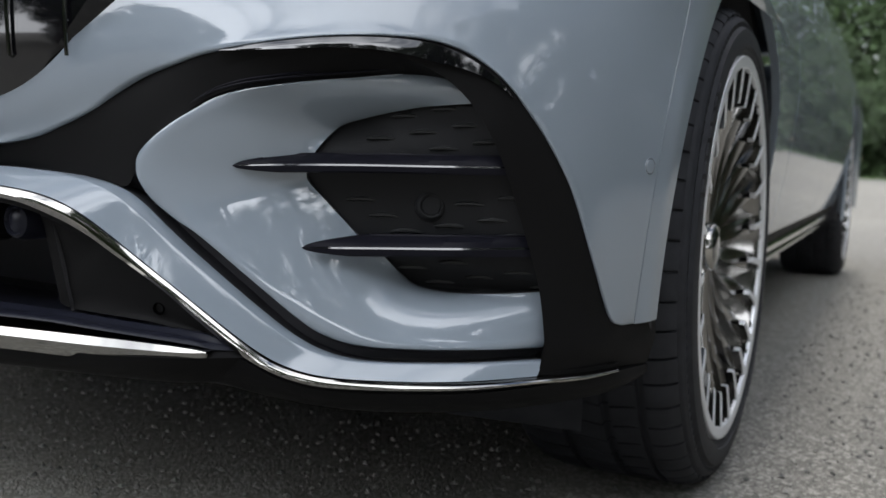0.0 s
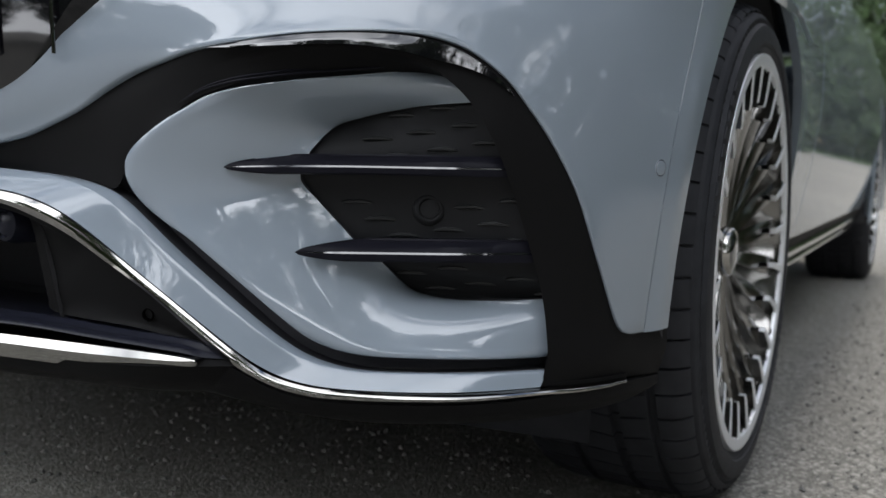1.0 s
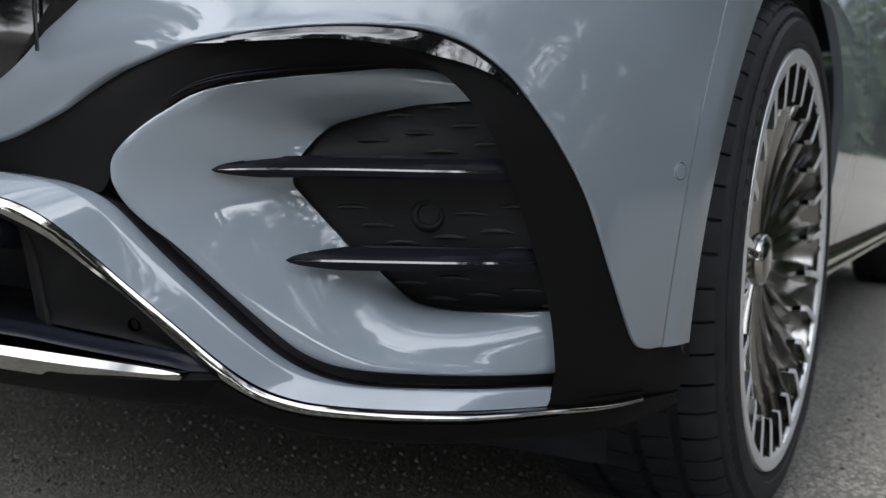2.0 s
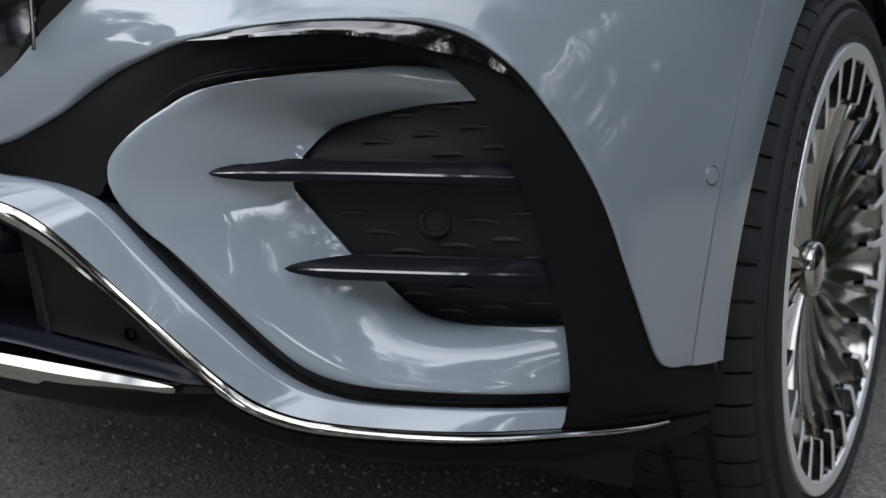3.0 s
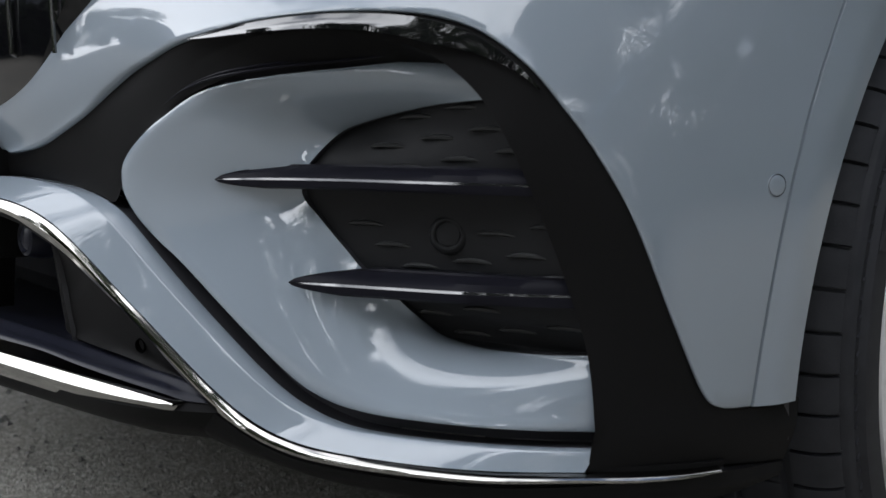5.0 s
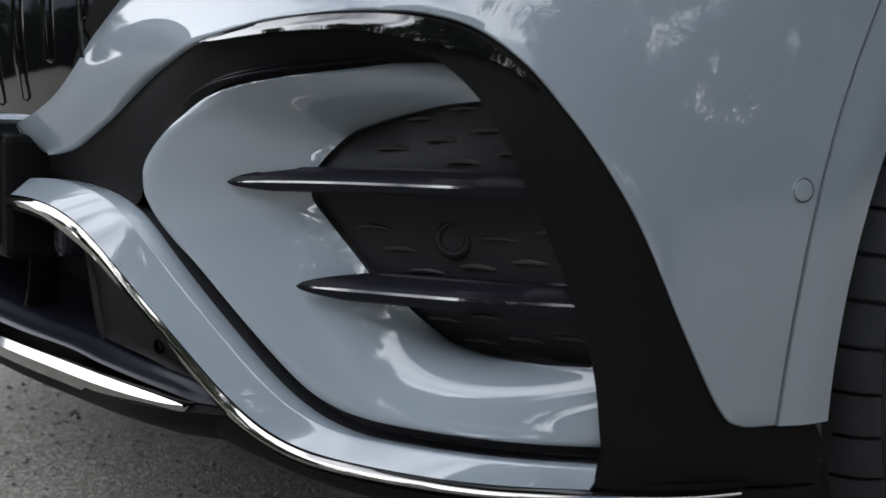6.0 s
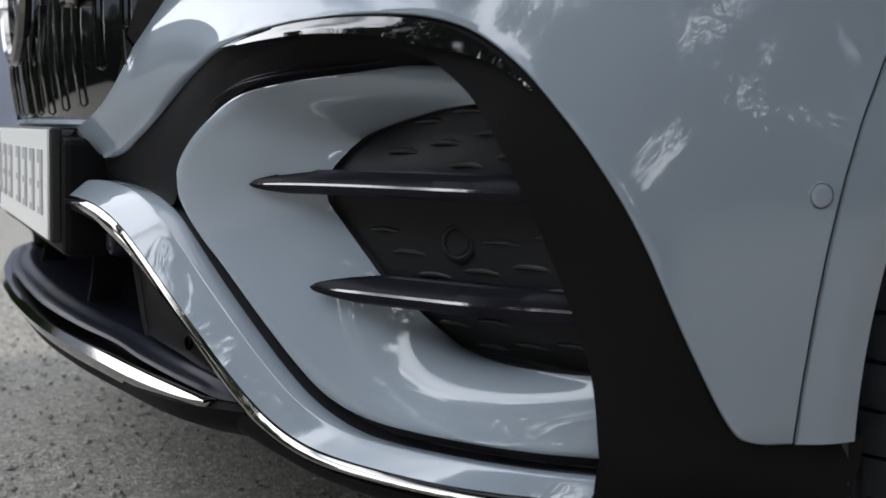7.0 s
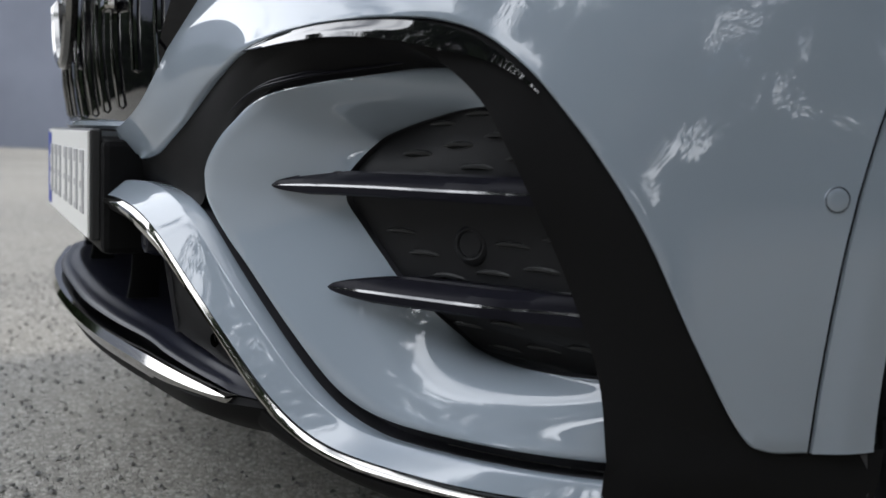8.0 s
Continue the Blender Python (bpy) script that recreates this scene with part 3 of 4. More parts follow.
def mesh_panel(flip):
    bm = bmesh.new()
    n = 60
    left = [Vector((p.x, p.y, max(p.z, 0.346))) for p in smooth_curve(MESH_EDGE[:23], n)]
    left.append(left[-1] + Vector((0, 0, -0.008)))
    rows = []
    for p in left:
        z = p.z
        row = []
        for k in range(9):
            x = (p.x - 0.012) + (0.852 - max(0, z - 0.46) * 0.35 - p.x + 0.012) * k / 8
            row.append(Vector((x, mesh_depth(x, z), z)))
        rows.append(row)
    sheet(bm, rows)
    return bm


def fender_panel(flip):
    """The strip of wing between the joint and the wheel arch, with the arch's rolled edge."""
    bm = bmesh.new()
    n = 60
    col = [SKIN_EDGE[-1]] + [r[-1] for r in SKIN_ROWS]
    gap = [p + Vector((0.0, 0.0056, 0)) for p in even(col, n)]
    arch = []
    for k in range(n):
        a = radians(187 - 62 * k / (n - 1))
        arch.append(Vector((0.934 + 0.016 * math.sin(math.pi * min(1, k / n * 1.2) / 2), 0.07 + 0.425 * math.cos(a), 0.365 + 0.425 * math.sin(a))))
    mid = [inward(a.lerp(b, 0.5), -0.003) for a, b in zip(gap, arch)]
    rows = across([gap, mid, arch], 8)
    inner = [p + Vector((-0.004, 0.004, 0)) for p in arch]
    sheet(bm, [[p + Vector((-0.0035, 0.0002, 0)) for p in gap], [p + Vector((-0.0012, -0.0004, 0)) for p in gap]] + rows + [inner, [p + Vector((-0.03, 0.006, 0)) for p in arch]])
    return bm


# ---- the car ----
car = tagged(new("car"), "grey sport utility car with black trim parked on gravel", "car")

SIDES = (False, True)
for flip in SIDES:
    part("bumper_skin", skin_panel(flip), PAINT, car, "glossy grey painted bumper", flip)
    part("intake_surround", trim_panel(flip), SATIN, car, "satin black plastic intake surround", flip)
    part("surround_foot", foot_panel(flip), SATIN, car, "satin black plastic lower corner", flip)
    part("gloss_inlay", gloss_panel(flip), GLOSS, car, "gloss black inlay", flip)
    part("intake_insert", insert_panel(flip), [PAINT, GAP], car, "glossy grey dished insert", flip)
    part("joint", groove_panel(flip), GAP, car, "dark joint", flip)
    part("bumper_lip", lip_panel(flip), [PAINT, GAP], car, "glossy grey lower lip", flip)
    part("moulding", strip_panel(flip), CHROME, car, "thin chrome moulding", flip)
    part("moulding_channel", backing_panel(flip), SATIN, car, "black channel", flip)
    part("valance", valance_panel(flip), SATIN, car, "satin black lower valance", flip)
    part("duct_cheek", cheek_panel(flip), SATIN, car, "satin black duct side with rib", flip)
    part("duct_shelf", ledge_panel(flip), SEMI, car, "satin black rounded shelf", flip)
    part("lower_wing", blade_front(flip), CHROME, car, "chrome lower wing", flip)
    part("spoiler_edge", spoiler_panel(flip), SATIN, car, "satin black spoiler edge", flip)
    part("skin_return", skin_return(flip), PAINT, car, "", flip)
    part("duct_rib", duct_rib(.190, -.750), SATIN, car, "black upright rib in the lower duct", flip)
    part("duct_cavity", duct_cavity(flip), CAVITY, car, "dark duct opening", flip)
    grid = part("intake_mesh", mesh_panel(flip), MESHM, car, "black plastic mesh with short raised dashes", flip)
    part("louvre", louvre(flip, [(.576, -.691, .477), (.620, -.674, .480), (.690, -.650, .483), (.765, -.620, .485), (.840, -.575, .487)], .012, .0075), [LOUVRE, EDGE], car, "pointed gloss black louvre", flip)
    part("louvre", louvre(flip, [(.642, -.661, .397), (.685, -.643, .399), (.735, -.621, .401), (.790, -.592, .403), (.852, -.540, .405)], .013, .0085), [LOUVRE, EDGE], car, "pointed gloss black louvre", flip)
    bm = bmesh.new()
    col = [SKIN_EDGE[-1]] + [r[-1] for r in SKIN_ROWS]
    sheet(bm, [[p + Vector((-0.0028, dy, 0)) for p in col] for dy in (-0.003, 0.0025, 0.008)])
    part("panel_gap", bm, SEAM, car, "dark panel gap", flip)
    part("fender", fender_panel(flip), PAINT, car, "glossy grey wheel arch panel", flip)
    bm = bmesh.new()
    top = smooth_curve(POD_EDGE[1:9], 60)
    tube(bm, [p + Vector((0.001, -0.001, 0.0045)) for p in top], lambda u: 0.0002 + 0.0009 * min(1, (1 - u) / 0.35), 6)
    tube(bm, [p + Vector((0.002, 0.004, 0.0085)) for p in top], lambda u: 0.0002 + 0.0011 * min(1, (1 - u) / 0.35), 6)
    part("inner_frame", bm, LOUVRE, car, "thin black frame lines above the insert", flip)
    # dashes on the mesh
    bm = bmesh.new()
    rings = []
    for k in range(9):
        u = -1 + k / 4
        w = math.sqrt(max(0.0, 1 - u * u)) + 0.02
        bend = 0.0020 * (1 - u * u)
        rings.append([Vector((u * 0.0180, dy * w + rest, dz * w + bend)) for dy, dz, rest in ((0, 0.0024, 0.0004), (-0.0024, 0.0019, 0), (-0.0033, 0.0006, 0), (-0.0030, -0.0012, 0), (-0.0006, -0.0022, 0), (0, -0.0024, 0.001))])
    sheet(bm, rings)
    dash = finish(bm, "dash", DASH)
    turn = Matrix.Rotation(math.atan(0.5), 4, "Z")
    for row in range(25):
        z = 0.3590 + row * 0.0079
        for col in range(-1, 4):
            x = 0.640 + (row * 0.042) % 0.105 + col * 0.105
            edge_x = 0.640 + max(0, (z - 0.495)) * 1.7 + max(0, 0.47 - z) * 0.66
            if x < edge_x + 0.018 or x > 0.845 + (0.47 - z) * 0.2 or abs(z - 0.479) < 0.011 or abs(z - 0.397) < 0.011:
                continue
            if math.hypot((x - 0.748) * 0.62, z - 0.444) < 0.0215:
                continue
            m = Matrix.Translation((x, mesh_depth(x, z) + 0.0003, z)) @ turn
            if flip:
                m = Matrix.Diagonal((-1, 1, 1, 1)) @ m @ Matrix.Diagonal((-1, 1, 1, 1))
            shared("dash", dash, grid, m)
    # parking sensor in the mesh, and one in the bumper side
    bm = bmesh.new()
    revolve(bm, [(-0.006, 0.0185), (-0.001, 0.0172), (0.0025, 0.0155), (0.0045, 0.0136), (0.0052, 0.0120), (0.0048, 0.0108), (0.0036, 0.0102), (0.0034, 0.0098), (0.0042, 0.0090), (0.0046, 0.004), (0.0046, 0.0001)], 40)
    m = Matrix.Translation((0.748, mesh_depth(0.748, 0.444) + 0.002, 0.444)) @ Matrix.Rotation(math.atan2(-0.87, 0.5), 4, "Z")
    bm.transform(m)
    part("sensor", bm, MESHM, grid, "round black parking sensor", flip)
    bm = bmesh.new()
    revolve(bm, [(-0.002, 0.0096), (0.0002, 0.0095), (0.0006, 0.0092), (0.0006, 0.0090), (0.0003, 0.0089)], 40, 0)
    revolve(bm, [(0.0003, 0.0089), (0.00025, 0.0085), (0.0003, 0.0081)], 40, 1)
    revolve(bm, [(0.0003, 0.0081), (0.0008, 0.0079), (0.0011, 0.0073), (0.0012, 0.004), (0.0012, 0.0001)], 40, 0)
    spot = min(((p - Vector((0.918, -0.4025, 0.493))).length, r, c) for r, row in enumerate(SKIN_ROWS) for c, p in enumerate(row) if 0 < r < len(SKIN_ROWS) - 1 and 0 < c < len(row) - 1)
    r, c = spot[1], spot[2]
    normal = (SKIN_ROWS[r][c + 1] - SKIN_ROWS[r][c - 1]).cross(SKIN_ROWS[r + 1][c] - SKIN_ROWS[r - 1][c]).normalized()
    normal = normal if normal.x > 0 else -normal
    bm.transform(Matrix.Translation(SKIN_ROWS[r][c]) @ normal.to_track_quat("X", "Z").to_matrix().to_4x4())
    part("sensor", bm, [PAINT, SEAM], car, "round grey parking sensor", flip)

# ---- grille, plate and middle of the front ----
def grille_y(x, z):
    return -0.797 + 0.031 * (x / 0.38) ** 2 + 0.9 * max(0, 0.64 - z) ** 2 + 0.25 * max(0, z - 0.70)


bm = bmesh.new()
rows = []
for k in range(15):
    z = 0.520 + 0.30 * k / 14
    half = 0.300 + 0.075 * min(1, max(0, (z - 0.525) / 0.028)) + max(0, z - 0.553) * 0.83
    row = [Vector((half * (-1 + i / 16), grille_y(half * (-1 + i / 16), z), z)) for i in range(33)]
    rows.append([row[0] + Vector((-0.045, 0.060, 0))] + row + [row[-1] + Vector((0.045, 0.060, 0))])
sheet(bm, rows)
grille = part("grille", bm, GRILLE, car, "gloss black grille panel with chrome bars")
for k in range(-6, 7):
    x = k * 0.070
    base = 0.536 + max(0, abs(x) - 0.14) * 0.06 + max(0, abs(x) - 0.28) * 0.46
    bm = bmesh.new()
    ys = [base, 0.58, 0.62, 0.66, 0.70, 0.74, 0.79]
    tube(bm, [Vector((x, grille_y(x, base) + 0.002, base - 0.003))] + [Vector((x, grille_y(x, z) - 0.004, z)) for z in ys], lambda u: 0.0012 + 0.0010 * min(1, u / 0.25), 8, 0.8)
    part("grille_bar", bm, DARKCHROME, grille, "thin chrome bar")
bm = bmesh.new()
ring = [Vector((0.095 * math.cos(2 * math.pi * i / 48), grille_y(0, 0.69) - 0.010, 0.70 + 0.095 * math.sin(2 * math.pi * i / 48))) for i in range(48)]
tube(bm, ring + ring[:1], 0.009, 8)
part("emblem_ring", bm, DARKCHROME, grille, "round chrome ring")
bm = bmesh.new()
box(bm, 0.262, 0.302, grille_y(0.28, 0.65) - 0.014, grille_y(0.28, 0.65), 0.646, 0.660, 0.004)
part("emblem_bar", bm, CHROME, grille, "small chrome ornament")

# painted bar between the grille and the plate
bm = bmesh.new()
prof = [(0.012, 0.531), (0.000, 0.530), (-0.005, 0.527), (-0.006, 0.523), (-0.002, 0.519), (0.02, 0.517)]
sheet(bm, [[Vector((x, -0.792 + 0.030 * (x / 0.30) ** 2 + dy, z)) for x in [-0.285 + 0.57 * i / 24 for i in range(25)]] for dy, z in prof])
part("bumper_bar", bm, PAINT, car, "thin grey bar below the grille")
bm = bmesh.new()
box(bm, -0.30, 0.272, -0.792, -0.70, 0.378, 0.508, 0.008)
part("plate_holder", bm, SATIN, car, "black plate holder")
bm = bmesh.new()
box(bm, -0.272, 0.256, -0.803, -0.790, 0.392, 0.519, 0.003)
plate = part("number_plate", bm, INK, car, "white number plate in a black frame")
bm = bmesh.new()
box(bm, -0.268, 0.2525, -0.8055, -0.800, 0.3955, 0.5160, 0.001)
part("plate_face", bm, WHITE, plate, "white plate face")
bm = bmesh.new()
box(bm, -0.264, -0.222, -0.8068, -0.803, 0.401, 0.511)
part("plate_band", bm, BLUE, plate, "blue band")
for k in range(7):
    bm = bmesh.new()
    x = 0.222 - k * 0.066 - (0.02 if k > 3 else 0)
    box(bm, x - 0.034, x, -0.8072, -0.803, 0.420, 0.494, 0.001)
    for z in (0.437, 0.466):
        box(bm, x - 0.026, x - 0.008, -0.8082, -0.803, z - 0.008, z + 0.012, 0.0, 1)
    part("plate_mark", bm, [MARK, WHITE], plate, "dark bar")
# camera pods in the lower duct
for side in (1, -1):
    bm = bmesh.new()
    revolve(bm, [(-0.06, 0.022), (-0.012, 0.021), (-0.002, 0.018), (0.0, 0.015), (-0.004, 0.013), (-0.001, 0.009), (0.0, 0.0001)], 28)
    bm.transform(Matrix.Translation((0.338 * side, -0.758, 0.407)) @ Matrix.Rotation(radians(-90), 4, "Z"))
    part("duct_sensor", bm, SEMI, car, "round black sensor pod")
    bm = bmesh.new()
    revolve(bm, [(-0.001, 0.0068), (0.0003, 0.0062), (0.0003, 0.0058), (-0.0012, 0.0052), (-0.008, 0.0046), (-0.008, 0.0001)], 20)
    bm.transform(Matrix.Translation((0.509 * side, -0.7225, 0.327)) @ Matrix.Rotation(radians(-90 + 12 * side), 4, "Z"))
    part("plug", bm, SEAM, car, "small round hole")


# ---- wheels ----
def spoke_mesh():
    """A spoke: a deep dark rounded blade that dips to the hub, with a bright flat finger at the rim."""
    bm = bmesh.new()
    fin = [(0.034, -0.046, .0040), (0.060, -0.047, .0064), (0.100, -0.046, .0104), (0.140, -0.042, .0142), (0.175, -0.036, .0168), (0.205, -0.029, .0182), (0.235, -0.0215, .0186), (0.262, -0.0160, .0182), (0.280, -0.0130, .0178)]
    finger = [(0.226, -0.0160, .0042), (0.2262, -0.0062, .0046), (0.234, -0.0046, .0050), (0.255, -0.0026, .0058), (0.274, -0.0010, .0066), (0.282, -0.0004, .0090), (0.290, -0.0002, .0140)]
    for line, dark in ((fin, True), (finger, False)):
        rings = []
        for k, (r, x, w) in enumerate(line):
            ridge, side, edge = (0.10 * w, 0.45 * w, 0.18 * w) if dark else (0.0, 0.0014, 0.0012)
            lean = 0.32 * max(0, 1 - (k / 7) ** 2) if dark else 0.0
            deep = 0.05 if dark else 0.018
            pts = [(x - deep, -w), (x - side, -w), (x - ridge, -w + edge), (x, 0.0), (x - ridge, w - edge), (x - side, w), (x - deep, w)]
            rings.append([Vector((px + (lean * t if 0 < i < 6 else 0.0), t, r)) for i, (px, t) in enumerate(pts)])
        vs = [[bm.verts.new(p) for p in ring] for ring in rings]
        for k, (a, b) in enumerate(zip(vs, vs[1:])):
            for i in range(6):
                f = bm.faces.new((a[i], a[i + 1], b[i + 1], b[i]))
                f.material_index = 1 if dark or i in (0, 5) else 0
                f.smooth = dark
    return finish(bm, "spoke", [ALU, DARKALU])


def tyre_mesh():
    bm = bmesh.new()
    prof = [(-.250, .290), (-.266, .318), (-.264, .348), (-.250, .366), (-.222, .373), (-.182, .3745), (-.180, .367), (-.170, .367), (-.168, .375),
            (-.118, .375), (-.116, .367), (-.106, .367), (-.104, .3745), (-.066, .374), (-.064, .367), (-.056, .367), (-.054, .3738), (-.045, .3732),
            (-.034, .3712), (-.024, .3678), (-.016, .3630), (-.0125, .3590), (-.0150, .3575), (-.0150, .3560), (-.0092, .3540), (-.0075, .3525), (-.0060, .3500), (-.0045, .3480), (-.0045, .3400), (.0015, .3365), (.0030, .330), (.0036, .318), (.0036, .3120), (.0010, .3105), (.0004, .3060), (-.004, .301), (-.006, .2985), (-.012, .297)]
    # one pitch of the tread: block, groove with steep walls
    steps, angles, low = (0.0, 0.015, 0.095, 0.11, 0.42, 0.74), [], []
    count = 60
    for i in range(count):
        for k, f in enumerate(steps):
            angles.append(2 * math.pi * (i + f) / count)
            low.append(k in (1, 2))
    rows = []
    for k, (x, r) in enumerate(prof):
        row = []
        for a, cut in zip(angles, low):
            lean = 0.0
            d = 0.0
            if 16 <= k <= 21:
                d = -0.0065 if k < 21 else -0.003
            elif 9 <= k <= 12 or 4 <= k <= 5:
                d = -0.006
                lean = 0.02
            rr = r + (d if cut else 0)
            row.append(Vector((x, math.cos(a + lean) * rr, math.sin(a + lean) * rr)))
        rows.append(row)
    sheet(bm, rows, True)
    for f in bm.faces:
        f.smooth = True
    bm.normal_update()
    for e in bm.edges:
        if len(e.link_faces) == 2 and e.calc_face_angle(0) > 0.5:
            e.smooth = False
    # fine slanted ridges round the shoulder
    for k in range(130):
        a0 = 2 * math.pi * k / 130
        rows = [[Vector((x, math.cos(a0 + da + lean) * r, math.sin(a0 + da + lean) * r)) for x, r, lean in ((-.0042, .3470, 0.012), (-.0042, .3410, 0.0))] for da in (0, 0.006, 0.012)]
        rows[1] = [p + Vector((0.0012, 0, 0)) for p in rows[1]]
        sheet(bm, rows)
    # raised lettering reduced to plain bars on the sidewall
    for a0, a1 in ((2.35, 2.95), (5.3, 5.9)):
        n = 8
        for k in range(n):
            b0 = a0 + (a1 - a0) * k / n
            b1 = b0 + (a1 - a0) / n * 0.7
            rows = [[Vector((x, math.cos(b0 + (b1 - b0) * j / 3) * r, math.sin(b0 + (b1 - b0) * j / 3) * r)) for j in range(4)] for x, r in ((0.0025, 0.3215), (0.0044, 0.322), (0.0040, 0.334), (0.0010, 0.3345))]
            sheet(bm, rows)
    return finish(bm, "tyre", RUBBER)


def barrel_mesh():
    bm = bmesh.new()
    revolve(bm, [(-.014, .2975), (-.003, .2985), (.0008, .2970), (.0016, .2945), (.0010, .2900), (.0004, .2810), (-.001, .2795), (-.006, .2785)], 128, 0)
    revolve(bm, [(-.006, .2785), (-.016, .2780), (-.030, .272), (-.120, .262), (-.240, .262)], 96, 1)
    revolve(bm, [(-.090, .275), (-.105, .10), (-.105, .0001)], 64, 2)
    return finish(bm, "wheel", [ALU, DARKALU, CAVITY])


def disc_mesh():
    bm = bmesh.new()
    revolve(bm, [(-.120, .19), (-.104, .19), (-.104, .11), (-.090, .10), (-.085, .0001)], 64)
    return finish(bm, "brake_disc", BRONZE)


def cap_mesh():
    bm = bmesh.new()
    revolve(bm, [(-.075, .040), (-.046, .039), (-.038, .038), (-.034, .036), (-.032, .033), (-.034, .031)], 48, 0)
    revolve(bm, [(-.034, .031), (-.031, .026), (-.029, .014), (-.0285, .0001)], 48, 1)
    return finish(bm, "hub_cap", [CHROME, GLOSS])


SPOKE, TYRE, BARREL, DISC, CAP = spoke_mesh(), tyre_mesh(), barrel_mesh(), disc_mesh(), cap_mesh()
COUNT = 24
for hub, side in (((0.955, 0.07, 0.3665), 1), ((0.940, 3.28, 0.3665), 1), ((-0.955, 0.07, 0.3665), -1), ((-0.940, 3.28, 0.3665), -1)):
    m = Matrix.Translation(hub) @ (Matrix.Rotation(math.pi, 4, "Z") if side < 0 else Matrix.Identity(4)) @ Matrix.Rotation(radians(-1.0), 4, "Y")
    wheel = shared("wheel", BARREL, car, m, "multi-spoke alloy wheel with machined rim")
    shared("tyre", TYRE, wheel, Matrix.Identity(4), "black low-profile tyre with tread")
    shared("brake_disc", DISC, wheel, Matrix.Identity(4), "steel brake disc")
    shared("hub_cap", CAP, wheel, Matrix.Identity(4), "chrome hub cap")
    for k in range(COUNT):
        shared("spoke", SPOKE, wheel, Matrix.Rotation(2 * math.pi * (k + 0.35) / COUNT, 4, "X"))


# ---- body sides, bonnet and cabin ----
SIDE = [(.885, .270), (.897, .300), (.905, .330), (.918, .345), (.930, .400), (.944, .480), (.955, .570), (.960, .650), (.955, .740), (.947, .800), (.937, .880), (.920, .960), (.900, 1.020), (.872, 1.060)]


def arch_edge(cy, z, r=0.425):
    d = z - 0.365
    return cy + math.sqrt(max(0.0, r * r - d * d))


def side_panel(y0, y1, low, high, arch0=None, arch1=None):
    """A body panel between two upright joints; arch0 and arch1 cut it round a wheel."""
    bm = bmesh.new()
    rows = []
    for k in range(13):
        row = []
        for x, _, z in smooth_curve([(x, 0, z) for x, z in SIDE[low:high]], 30):
            a = y0 if arch0 is None else max(y0, arch_edge(arch0, z))
            b = y1 if arch1 is None else min(y1, 2 * arch1 - arch_edge(arch1, z))
            row.append(Vector((x, a + (b - a) * k / 12, z)))
        rows.append(row)
    first = [p + Vector((-0.015, 0.001, 0)) for p in rows[0]]
    last = [p + Vector((-0.015, -0.001, 0)) for p in rows[-1]]
    sheet(bm, [first] + rows + [last])
    return bm


